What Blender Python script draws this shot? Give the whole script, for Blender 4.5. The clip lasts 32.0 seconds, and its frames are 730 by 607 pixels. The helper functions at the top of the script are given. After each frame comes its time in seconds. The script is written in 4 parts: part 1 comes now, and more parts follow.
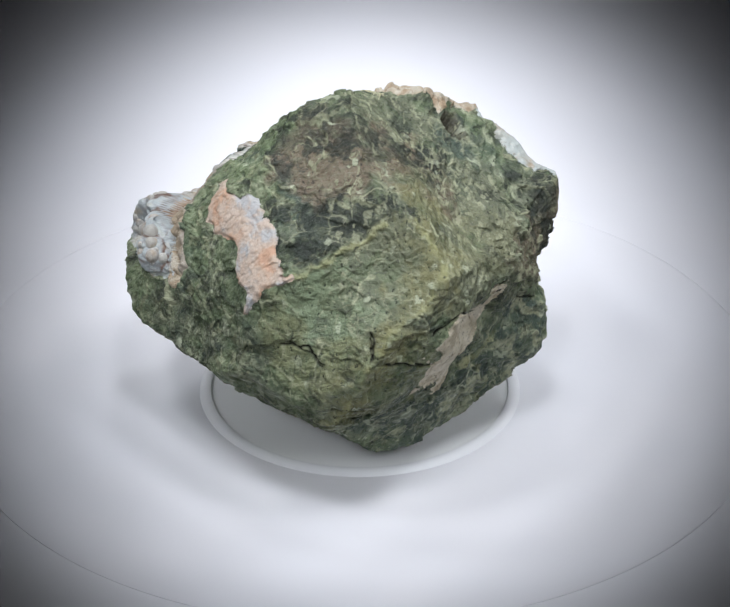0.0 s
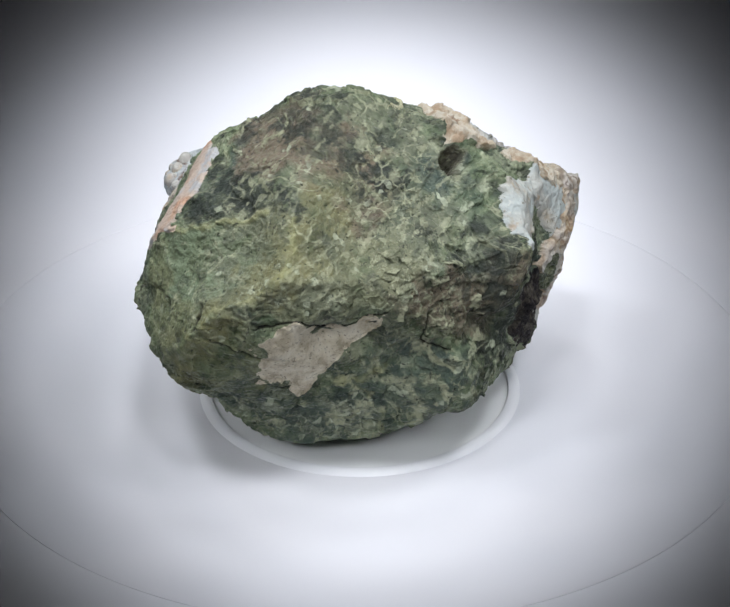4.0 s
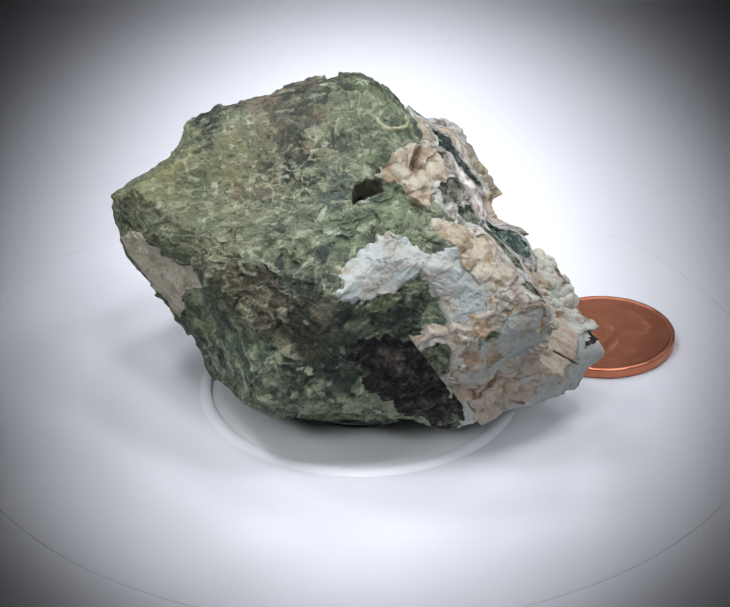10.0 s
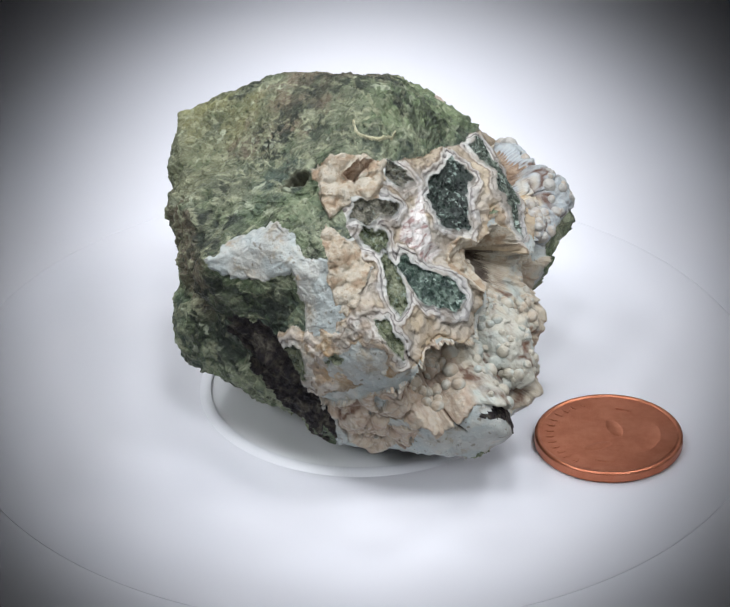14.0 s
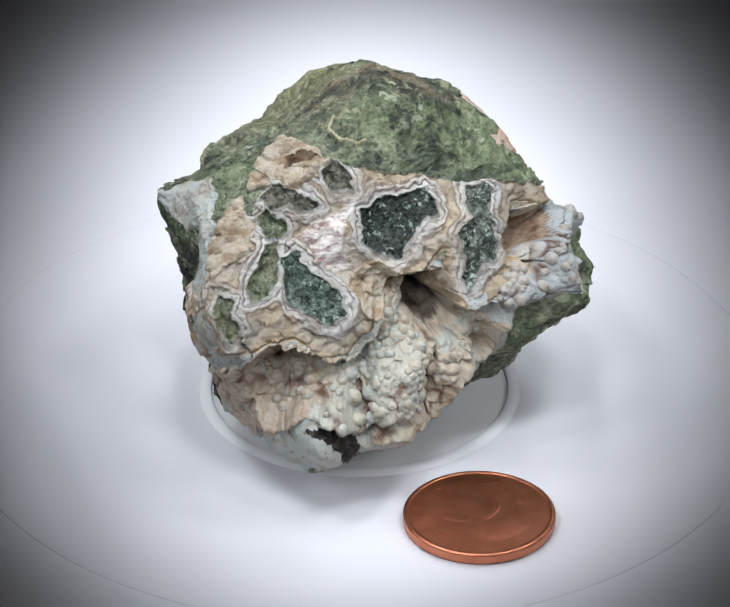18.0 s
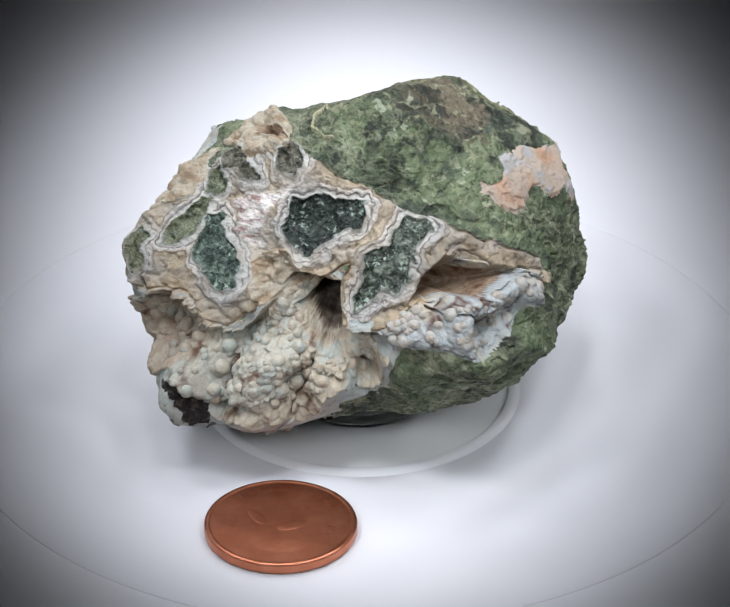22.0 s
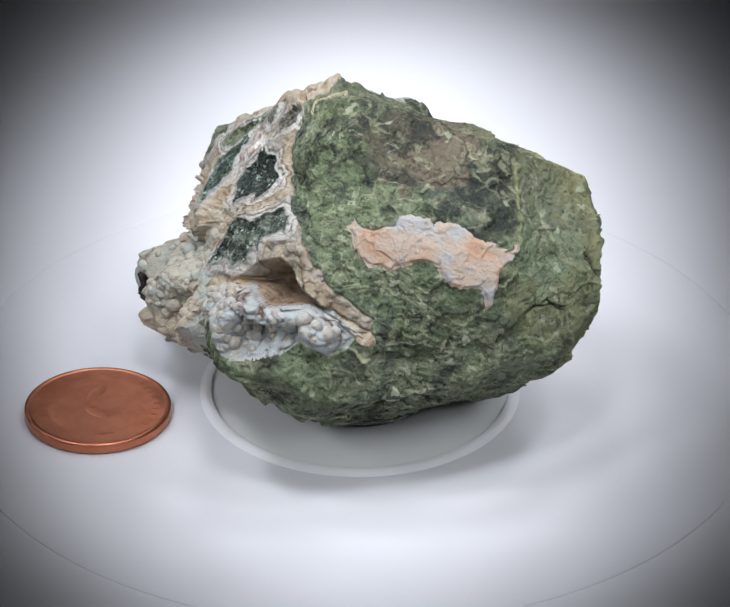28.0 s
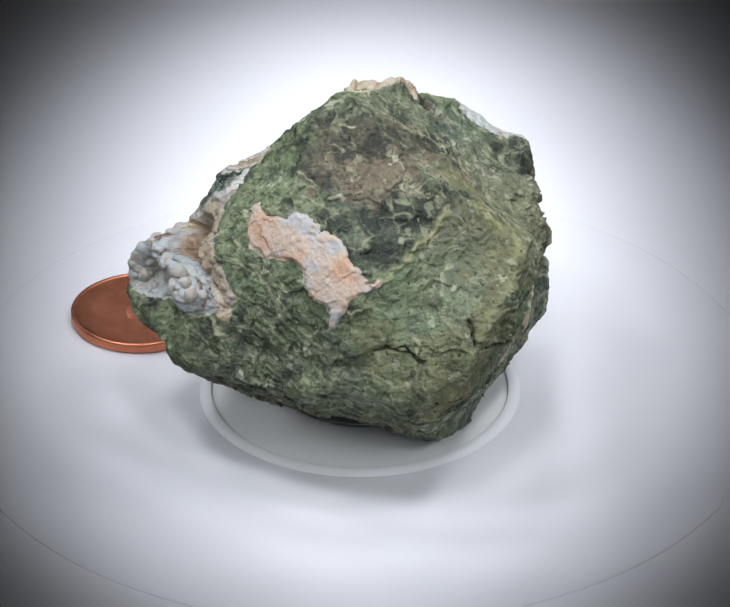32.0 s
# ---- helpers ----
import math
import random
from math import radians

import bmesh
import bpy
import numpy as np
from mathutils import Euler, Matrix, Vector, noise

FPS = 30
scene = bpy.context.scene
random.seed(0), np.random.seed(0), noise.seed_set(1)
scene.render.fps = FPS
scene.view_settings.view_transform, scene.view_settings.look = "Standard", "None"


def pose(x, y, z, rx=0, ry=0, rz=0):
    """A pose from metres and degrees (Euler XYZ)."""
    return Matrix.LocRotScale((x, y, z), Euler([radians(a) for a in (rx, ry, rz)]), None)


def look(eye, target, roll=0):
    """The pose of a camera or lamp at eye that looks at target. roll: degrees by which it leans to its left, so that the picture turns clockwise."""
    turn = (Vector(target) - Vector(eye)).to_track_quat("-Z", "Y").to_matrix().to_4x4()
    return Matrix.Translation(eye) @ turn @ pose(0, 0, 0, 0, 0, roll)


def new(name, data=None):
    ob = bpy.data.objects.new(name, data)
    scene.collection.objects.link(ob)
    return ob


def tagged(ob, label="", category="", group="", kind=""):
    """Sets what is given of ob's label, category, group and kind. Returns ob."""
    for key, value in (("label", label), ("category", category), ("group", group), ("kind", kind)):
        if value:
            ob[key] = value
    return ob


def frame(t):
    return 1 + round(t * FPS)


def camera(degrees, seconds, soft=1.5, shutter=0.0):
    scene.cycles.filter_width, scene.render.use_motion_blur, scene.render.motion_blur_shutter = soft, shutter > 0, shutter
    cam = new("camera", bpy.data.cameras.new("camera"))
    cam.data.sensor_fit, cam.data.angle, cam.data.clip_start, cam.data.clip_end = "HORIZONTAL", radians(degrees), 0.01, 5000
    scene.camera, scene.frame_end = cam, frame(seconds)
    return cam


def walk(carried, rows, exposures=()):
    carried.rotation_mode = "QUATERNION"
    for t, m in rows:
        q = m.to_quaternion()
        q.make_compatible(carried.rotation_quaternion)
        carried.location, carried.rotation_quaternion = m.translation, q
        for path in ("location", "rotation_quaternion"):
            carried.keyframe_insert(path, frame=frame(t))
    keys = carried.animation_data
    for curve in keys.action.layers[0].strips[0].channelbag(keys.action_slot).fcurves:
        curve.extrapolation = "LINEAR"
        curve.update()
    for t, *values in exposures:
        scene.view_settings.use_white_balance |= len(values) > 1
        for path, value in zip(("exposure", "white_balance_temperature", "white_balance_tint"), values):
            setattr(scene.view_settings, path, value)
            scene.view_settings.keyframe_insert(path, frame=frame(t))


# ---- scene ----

SECONDS = 32.0
TURN = -10.52                      # degrees a second, clockwise from above
PERIOD_ROWS = [k * 0.5 for k in range(65)]

# ---- camera: on a stand, looking down at the turntable through a long lens ----
EYE = Vector((0.0, -0.46488, 0.29427))
TILT, YAW = radians(31.17), radians(0.088)
AHEAD = Vector((math.sin(YAW) * math.cos(TILT), math.cos(YAW) * math.cos(TILT), -math.sin(TILT)))
cam = camera(9.957, SECONDS, soft=1.5)
SIGHT = look(EYE, EYE + AHEAD * 0.55, -0.138)
walk(cam, [(0.0, SIGHT), (SECONDS, SIGHT)], [(0.0, 0.0), (SECONDS, 0.0)])

# ---- light: a dim room, a dome of added soft spots aimed at the turntable ----
world = bpy.data.worlds.new("world")
scene.world = world
world.use_nodes = True
world.node_tree.nodes["Background"].inputs[0].default_value = (0.9, 0.93, 1.0, 1)
world.node_tree.nodes["Background"].inputs[1].default_value = 0.004
POOL = Vector((0.00103, 0.0272, 0.0))


def spot(azimuth, elevation, power, reach=0.2315, radius=0.02, wide=0.0500):
    """An added spot; its oval on the table, longer along y, imitates vignetting."""
    a, e = radians(azimuth), radians(elevation)
    way = Vector((math.cos(a) * math.cos(e), math.sin(a) * math.cos(e), math.sin(e)))
    data = bpy.data.lights.new("vignette_spot", "SPOT")
    data.energy, data.shadow_soft_size, data.color = power * 0.965, radius, (0.93, 0.955, 1.0)
    u = way.cross(Vector((0, 0, 1)))
    u = u.normalized() if u.length > 1e-4 else Vector((1, 0, 0))
    v = way.cross(u)
    oval = np.array([[u.x * wide, u.y * wide * 2.104], [v.x * wide, v.y * wide * 2.104]])
    val, vec = np.linalg.eigh(oval @ oval.T)
    ax = u * float(vec[0, 0]) + v * float(vec[1, 0])
    ay = u * float(vec[0, 1]) + v * float(vec[1, 1])
    if ax.cross(ay).dot(way) < 0:
        ay = -ay
    big = math.sqrt(val[1])
    data.spot_size, data.spot_blend = 2 * math.atan(big / reach), 0.608
    lamp = new("vignette_spot", data)
    turn = Matrix((ax, ay, way)).transposed()
    lamp.matrix_world = Matrix.LocRotScale(POOL + way * reach, turn.to_quaternion(), (math.sqrt(val[0]) / big, 1, 1))
    return lamp


spot(90, 86, 0.40)
for k in range(8):
    spot(-90 + 45 * k, 62, 0.365 + 0.19 * math.cos(radians(45 * k)))
    spot(-67.5 + 45 * k, 34, 0.235 + 0.15 * math.cos(radians(45 * k + 22.5)))


# ---- materials ----
class Nodes:
    """Short hand for building one node material; lengths of the textures are in millimetres."""

    def __init__(self, name, rough=0.6, metal=0.0):
        self.mat = bpy.data.materials.new(name)
        self.mat.use_nodes = True
        self.tree = self.mat.node_tree
        self.bsdf = self.tree.nodes["Principled BSDF"]
        self.bsdf.inputs["Roughness"].default_value = rough
        self.bsdf.inputs["Metallic"].default_value = metal
        self.bsdf.inputs["Specular IOR Level"].default_value = 0.5 if metal else 0.3
        tc = self.tree.nodes.new("ShaderNodeTexCoord")
        self.mm = self.math_vec(tc.outputs["Object"], 1000.0)

    def link(self, a, b):
        self.tree.links.new(a, b)

    def math_vec(self, src, scale):
        n = self.tree.nodes.new("ShaderNodeVectorMath")
        n.operation = "SCALE"
        self.link(src, n.inputs[0])
        n.inputs["Scale"].default_value = scale
        return n.outputs[0]

    def stretched(self, turn, scale):
        n = self.tree.nodes.new("ShaderNodeMapping")
        n.inputs["Rotation"].default_value = [radians(a) for a in turn]
        n.inputs["Scale"].default_value = scale
        self.link(self.mm, n.inputs["Vector"])
        return n.outputs[0]

    def noise(self, scale, detail=4.0, rough=0.6, src=None, warp=0.0):
        n = self.tree.nodes.new("ShaderNodeTexNoise")
        n.inputs["Scale"].default_value, n.inputs["Detail"].default_value = scale, detail
        n.inputs["Roughness"].default_value, n.inputs["Distortion"].default_value = rough, warp
        self.link(src or self.mm, n.inputs["Vector"])
        return n.outputs["Fac"]

    def cells(self, scale, feature="F1", src=None):
        n = self.tree.nodes.new("ShaderNodeTexVoronoi")
        n.feature = feature
        n.inputs["Scale"].default_value = scale
        self.link(src or self.mm, n.inputs["Vector"])
        return n.outputs["Distance"]

    def ramp(self, fac, *stops):
        n = self.tree.nodes.new("ShaderNodeValToRGB")
        while len(n.color_ramp.elements) < len(stops):
            n.color_ramp.elements.new(0.5)
        for e, (at, c) in zip(n.color_ramp.elements, stops):
            e.position = at
            e.color = (c, c, c, 1) if isinstance(c, (int, float)) else (*c, 1)
        self.link(fac, n.inputs[0])
        return n.outputs[0]

    def mix(self, fac, a, b, how="MIX"):
        n = self.tree.nodes.new("ShaderNodeMix")
        n.data_type, n.blend_type = "RGBA", how
        for src, k in ((fac, 0), (a, 6), (b, 7)):
            if isinstance(src, (int, float)):
                n.inputs[k].default_value = src
            elif isinstance(src, tuple):
                n.inputs[k].default_value = (*src, 1)
            else:
                self.link(src, n.inputs[k])
        return n.outputs[2]

    def calc(self, how, a, b):
        n = self.tree.nodes.new("ShaderNodeMath")
        n.operation = how
        for src, k in ((a, 0), (b, 1)):
            if isinstance(src, (int, float)):
                n.inputs[k].default_value = src
            else:
                self.link(src, n.inputs[k])
        return n.outputs[0]

    def attribute(self, name):
        n = self.tree.nodes.new("ShaderNodeAttribute")
        n.attribute_name = name
        return n.outputs["Fac"]

    def each(self):
        return self.tree.nodes.new("ShaderNodeObjectInfo").outputs["Random"]

    def bump(self, height, depth, strength=1.0):
        n = self.tree.nodes.new("ShaderNodeBump")
        n.inputs["Strength"].default_value, n.inputs["Distance"].default_value = strength, depth
        self.link(height, n.inputs["Height"])
        before = self.bsdf.inputs["Normal"].links
        if before:
            self.link(before[0].from_socket, n.inputs["Normal"])
        self.link(n.outputs[0], self.bsdf.inputs["Normal"])

    def done(self, colour=None, rough=None):
        if isinstance(colour, tuple):
            self.bsdf.inputs["Base Color"].default_value = (*colour, 1)
        elif colour:
            self.link(colour, self.bsdf.inputs["Base Color"])
        if rough:
            self.link(rough, self.bsdf.inputs["Roughness"])
        return self.mat


def green_rock():
    n = Nodes("green_rock", 0.7)
    broad, mid, fine = n.noise(0.16, 3), n.noise(0.40, 4, 0.58, warp=0.6), n.noise(1.5, 4, 0.6)
    patch = n.calc("ADD", n.calc("MULTIPLY", n.calc("SUBTRACT", n.attribute("chip"), 0.5), 0.10), n.calc("MULTIPLY", n.calc("SUBTRACT", n.attribute("slab"), 0.5), 0.12))
    mixed = n.calc("ADD", n.calc("ADD", n.calc("MULTIPLY", mid, 0.75), 0.125), patch)
    streak = n.noise(0.9, 4, 0.6, n.stretched((18, 8, 0), (0.95, 0.24, 1.25)), 0.3)
    c = n.ramp(mixed, (0.39, (0.022, 0.028, 0.021)), (0.465, (0.088, 0.108, 0.068)), (0.535, (0.182, 0.210, 0.134)), (0.61, (0.33, 0.36, 0.25)))
    c = n.mix(n.ramp(streak, (0.49, 0.0), (0.57, 0.45)), c, (0.225, 0.240, 0.160))
    c = n.mix(n.ramp(streak, (0.40, 0.6), (0.445, 0.0)), c, (0.060, 0.070, 0.047))
    c = n.mix(n.ramp(broad, (0.46, 0.0), (0.56, 0.5)), c, (0.130, 0.180, 0.092))
    for who, colour, most in (("sunny", (0.215, 0.232, 0.125), 0.88), ("leaf", (0.160, 0.212, 0.110), 0.7), ("sage", (0.175, 0.235, 0.150), 0.8), ("grey", (0.128, 0.139, 0.094), 0.9)):
        c = n.mix(n.calc("MULTIPLY", n.attribute(who), n.ramp(mixed, (0.40, most * 0.3), (0.50, most * 0.9))), c, colour)
    c = n.mix(n.calc("MULTIPLY", n.attribute("olive"), n.ramp(mixed, (0.36, 0.3), (0.60, 0.8))), c, (0.205, 0.198, 0.095))
    c = n.mix(n.calc("MULTIPLY", n.attribute("teal"), n.ramp(mixed, (0.42, 0.9), (0.60, 0.5))), c, (0.056, 0.082, 0.068))
    c = n.mix(n.calc("MULTIPLY", n.attribute("brown"), n.ramp(fine, (0.38, 0.95), (0.62, 0.55))), c, (0.165, 0.126, 0.092))
    # flakes, dark patches, pale streaks, flecks and pits
    flake = n.calc("MULTIPLY", n.ramp(n.noise(0.75, 4, 0.55, warp=0.6), (0.585, 0.0), (0.605, 0.6)), n.ramp(n.noise(0.14, 2), (0.46, 0.0), (0.54, 1.0)))
    c = n.mix(flake, c, (0.30, 0.315, 0.205))
    c = n.mix(n.calc("MULTIPLY", n.attribute("dark"), n.ramp(mixed, (0.42, 0.97), (0.60, 0.5))), c, (0.024, 0.030, 0.024))
    c = n.mix(n.calc("MULTIPLY", n.attribute("pale"), n.ramp(fine, (0.38, 0.45), (0.50, 0.9))), c, (0.36, 0.375, 0.25))
    c = n.mix(n.attribute("seam"), c, (0.33, 0.335, 0.165))
    c = n.mix(n.calc("MULTIPLY", n.attribute("fleck"), 0.6), c, (0.46, 0.50, 0.37))
    c = n.mix(n.ramp(fine, (0.33, 0.8), (0.385, 0.0)), c, (0.018, 0.022, 0.016))
    c = n.mix(n.attribute("rift"), c, (0.010, 0.009, 0.009))
    n.bump(fine, 0.00052)
    n.bump(n.noise(5.0, 2, 0.6), 0.00005)
    return n.done(c, n.ramp(n.noise(2.0, 3), (0.42, 0.33), (0.58, 0.75)))


def banded_agate():
    n = Nodes("banded_agate", 0.4)
    wob = n.calc("MULTIPLY", n.calc("SUBTRACT", n.noise(0.55, 3, 0.5), 0.5), 0.85)
    d = n.calc("ADD", n.attribute("band"), wob)
    c = n.ramp(n.calc("DIVIDE", d, 3.6), (0.0, (0.22, 0.24, 0.23)), (0.05, (0.50, 0.52, 0.50)), (0.17, (0.70, 0.69, 0.66)), (0.21, (0.14, 0.12, 0.12)), (0.26, (0.56, 0.54, 0.52)),
               (0.36, (0.66, 0.63, 0.58)), (0.42, (0.22, 0.165, 0.12)), (0.50, (0.53, 0.46, 0.355)), (0.75, (0.49, 0.41, 0.30)), (1.0, (0.45, 0.37, 0.27)))
    c = n.mix(n.ramp(n.noise(0.2, 2), (0.46, 0.0), (0.58, 0.45)), c, (0.44, 0.45, 0.46))
    c = n.mix(n.calc("MULTIPLY", n.attribute("edge"), n.ramp(n.noise(0.4, 2), (0.42, 0.35), (0.56, 0.95))), c, n.ramp(n.noise(0.7, 3), (0.42, (0.40, 0.255, 0.12)), (0.55, (0.54, 0.40, 0.235)), (0.65, (0.58, 0.50, 0.375))))
    c = n.mix(n.ramp(n.noise(0.3, 3, 0.55), (0.50, 0.0), (0.62, 0.55)), c, (0.27, 0.225, 0.175))
    c = n.mix(n.attribute("bright"), c, n.ramp(n.noise(0.7, 3, 0.55, n.stretched((0, 0, 0), (1.0, 1.0, 3.0))), (0.38, (0.42, 0.29, 0.28)), (0.46, (0.72, 0.66, 0.64)), (0.58, (0.86, 0.84, 0.83))))
    c = n.mix(n.ramp(n.noise(1.1, 3, 0.6), (0.30, 0.75), (0.37, 0.0)), c, (0.13, 0.10, 0.08))
    c = n.mix(1.0, c, (0.78, 0.77, 0.75), "MULTIPLY")
    c = n.mix(n.attribute("rift"), c, (0.03, 0.02, 0.015))
    n.bump(n.noise(1.5, 4, 0.6), 0.0003)
    return n.done(c, n.ramp(n.noise(1.0, 2), (0.35, 0.28), (0.65, 0.55)))


def clast(name, deep, middle, light, chips, glint=(0.42, 0.52, 0.46)):
    n = Nodes(name, 0.5)
    c = n.ramp(n.noise(0.8, 4, 0.6, warp=0.5), (0.39, deep), (0.50, middle), (0.61, light))
    # pale speckles of the stone, and glints painted in as colour
    chip = n.calc("MULTIPLY", n.ramp(n.noise(1.9, 2, 0.5, warp=0.8), (0.575, 0.0), (0.61, 1.0)), n.ramp(n.noise(0.45, 2), (0.46, 0.1), (0.56, 1.0)))
    c = n.mix(n.calc("MULTIPLY", chip, chips), c, glint)
    n.bsdf.inputs["Specular IOR Level"].default_value = 0.5
    n.bump(n.noise(1.5, 4, 0.65), 0.0006)
    return n.done(c, n.ramp(n.noise(1.8, 2), (0.4, 0.15), (0.6, 0.6)))


def pale_crust():
    n = Nodes("pale_crust", 0.55)
    m = n.noise(0.34, 4, 0.55, warp=0.3)
    c = n.ramp(m, (0.33, (0.36, 0.325, 0.26)), (0.42, (0.45, 0.46, 0.435)), (0.54, (0.50, 0.51, 0.48)), (0.66, (0.54, 0.495, 0.41)))
    c = n.mix(n.ramp(n.noise(0.17, 2), (0.44, 0.0), (0.54, 0.75)), c, (0.42, 0.475, 0.48))
    c = n.mix(n.ramp(n.noise(0.26, 3, 0.6, warp=0.5), (0.56, 0.0), (0.65, 0.3)), c, (0.55, 0.49, 0.39))
    c = n.mix(n.ramp(n.noise(0.4, 3, 0.6), (0.62, 0.0), (0.70, 0.5)), c, (0.38, 0.26, 0.15))
    c = n.mix(n.ramp(n.noise(1.2, 4, 0.6), (0.32, 0.75), (0.39, 0.0)), c, (0.20, 0.165, 0.12))
    c = n.mix(n.ramp(n.noise(1.6, 3, 0.55), (0.60, 0.0), (0.70, 0.5)), c, (0.64, 0.62, 0.57))
    c = n.mix(1.0, c, (0.85, 0.85, 0.84), "MULTIPLY")
    c = n.mix(n.attribute("rift"), c, (0.03, 0.022, 0.018))
    n.bump(n.noise(1.0, 4, 0.6), 0.00035)
    return n.done(c, n.ramp(n.noise(1.2, 3), (0.35, 0.4), (0.65, 0.65)))


def druse(name, cool):
    n = Nodes(name, 0.42)
    m = n.noise(0.22, 2)
    warm, cold = (0.56, 0.50, 0.395), (0.50, 0.545, 0.51) if cool < 0.1 else (0.455, 0.515, 0.55)
    c = n.mix(n.ramp(m, (0.48 - cool, 0.0), (0.58 - cool, 1.0)), warm, cold)
    c = n.mix(n.calc("MULTIPLY", n.attribute("cool"), 0.5), c, cold)
    c = n.mix(n.calc("MULTIPLY", n.attribute("cave"), 0.85), c, n.ramp(n.noise(0.4, 2), (0.42, (0.46, 0.345, 0.26)), (0.58, (0.54, 0.455, 0.36))))
    c = n.mix(n.ramp(n.each(), (0.2, 0.0), (1.0, 0.25)), c, (0.56, 0.54, 0.47))
    c = n.mix(n.ramp(n.noise(1.2, 3), (0.48, 0.0), (0.62, 0.3)), c, (0.62, 0.61, 0.56))
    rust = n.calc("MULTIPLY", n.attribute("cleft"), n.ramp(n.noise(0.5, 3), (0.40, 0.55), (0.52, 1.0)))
    c = n.mix(1.0, c, (0.81, 0.80, 0.785), "MULTIPLY")
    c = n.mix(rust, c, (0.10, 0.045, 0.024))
    n.bump(n.noise(1.6, 3, 0.55), 0.0003)
    return n.done(c, n.ramp(n.noise(1.5, 2), (0.4, 0.3), (0.6, 0.55)))


def mottled(name, stops, scale, spot_colour, amount, rough=0.6, deep=0.00025):
    n = Nodes(name, rough)
    c = n.ramp(n.noise(scale, 5, 0.62, warp=0.3), *stops)
    c = n.mix(n.ramp(n.noise(2.4, 5, 0.7), (0.34, amount), (0.44, 0.0)), c, spot_colour)
    n.bump(n.noise(2.2, 6, 0.68), deep)
    n.bump(n.noise(7.5, 3), deep * 0.3)
    return n.done(c, n.ramp(n.noise(2.0, 2), (0.4, rough - 0.12), (0.6, rough + 0.12)))


GREEN, AGATE, CRUST = green_rock(), banded_agate(), pale_crust()
BLACKISH = clast("blackish_green_clast", (0.006, 0.010, 0.009), (0.012, 0.020, 0.016), (0.042, 0.060, 0.050), 0.6)
TEAL = clast("teal_speckled_clast", (0.012, 0.026, 0.022), (0.034, 0.060, 0.046), (0.14, 0.19, 0.155), 0.8)
SPECKLED = clast("grey_green_clast", (0.016, 0.022, 0.018), (0.050, 0.066, 0.050), (0.19, 0.22, 0.18), 0.8)
OLIVE = clast("olive_clast", (0.035, 0.044, 0.024), (0.105, 0.122, 0.068), (0.20, 0.215, 0.14), 0.3)
BROWN = clast("brown_grey_clast", (0.030, 0.028, 0.022), (0.095, 0.092, 0.068), (0.19, 0.18, 0.14), 0.3)
FRAGMENTS = {"clast1": (BLACKISH, "blackish green glinting fragment set in agate"), "clast2": (SPECKLED, "grey-green speckled fragment set in agate"),
             "clast3": (TEAL, "dark teal speckled fragment set in agate"), "clast4": (OLIVE, "olive green fragment set in agate"), "clast5": (OLIVE, "olive green fragment set in agate"),
             "clast6": (BROWN, "brownish grey fragment set in agate"), "clast7": (OLIVE, "small olive green fragment set in agate"), "clast8": (BROWN, "dark brownish fragment set in agate")}
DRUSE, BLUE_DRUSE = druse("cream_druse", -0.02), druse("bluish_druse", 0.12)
PINK = mottled("pink_chalcedony", ((0.38, (0.52, 0.33, 0.23)), (0.46, (0.52, 0.41, 0.33)), (0.53, (0.50, 0.415, 0.35)), (0.60, (0.45, 0.455, 0.465))), 0.2, (0.30, 0.20, 0.13), 0.35, 0.5)
TAN = mottled("tan_film", ((0.38, (0.44, 0.385, 0.28)), (0.5, (0.62, 0.56, 0.43)), (0.62, (0.70, 0.65, 0.53))), 0.5, (0.12, 0.10, 0.07), 0.7, 0.7)
PURPLE = mottled("manganese_stain", ((0.40, (0.008, 0.006, 0.008)), (0.50, (0.021, 0.016, 0.017)), (0.58, (0.060, 0.052, 0.040)), (0.68, (0.12, 0.11, 0.09))), 0.8, (0.006, 0.005, 0.006), 0.8, 0.62, 0.0004)
CREAM = mottled("cream_chalcedony", ((0.38, (0.33, 0.245, 0.165)), (0.48, (0.44, 0.375, 0.285)), (0.60, (0.50, 0.46, 0.38))), 0.5, (0.24, 0.15, 0.09), 0.6, 0.5)
POCKET = mottled("brown_pocket", ((0.36, (0.11, 0.055, 0.03)), (0.5, (0.29, 0.205, 0.14)), (0.64, (0.44, 0.36, 0.28))), 0.45, (0.12, 0.07, 0.04), 0.6, 0.6)
# greyish brown of the deep hollow, darkened to stand for its shade
HOLLOW = mottled("shaded_hollow", ((0.36, (0.035, 0.022, 0.015)), (0.5, (0.11, 0.085, 0.065)), (0.64, (0.20, 0.17, 0.14))), 0.5, (0.05, 0.03, 0.02), 0.5, 0.6)
WORM = mottled("pale_vein", ((0.4, (0.42, 0.40, 0.25)), (0.6, (0.60, 0.58, 0.42))), 1.0, (0.3, 0.3, 0.2), 0.4)


def white_plastic():
    n = Nodes("white_plastic", 0.6)
    n.bsdf.inputs["Specular IOR Level"].default_value = 0.2
    c = n.ramp(n.noise(0.02, 3), (0.35, (0.755, 0.765, 0.82)), (0.65, (0.78, 0.78, 0.825)))
    n.bump(n.noise(1.2, 3), 0.000004)
    return n.done(c, n.ramp(n.noise(0.05, 2), (0.4, 0.6), (0.6, 0.7)))


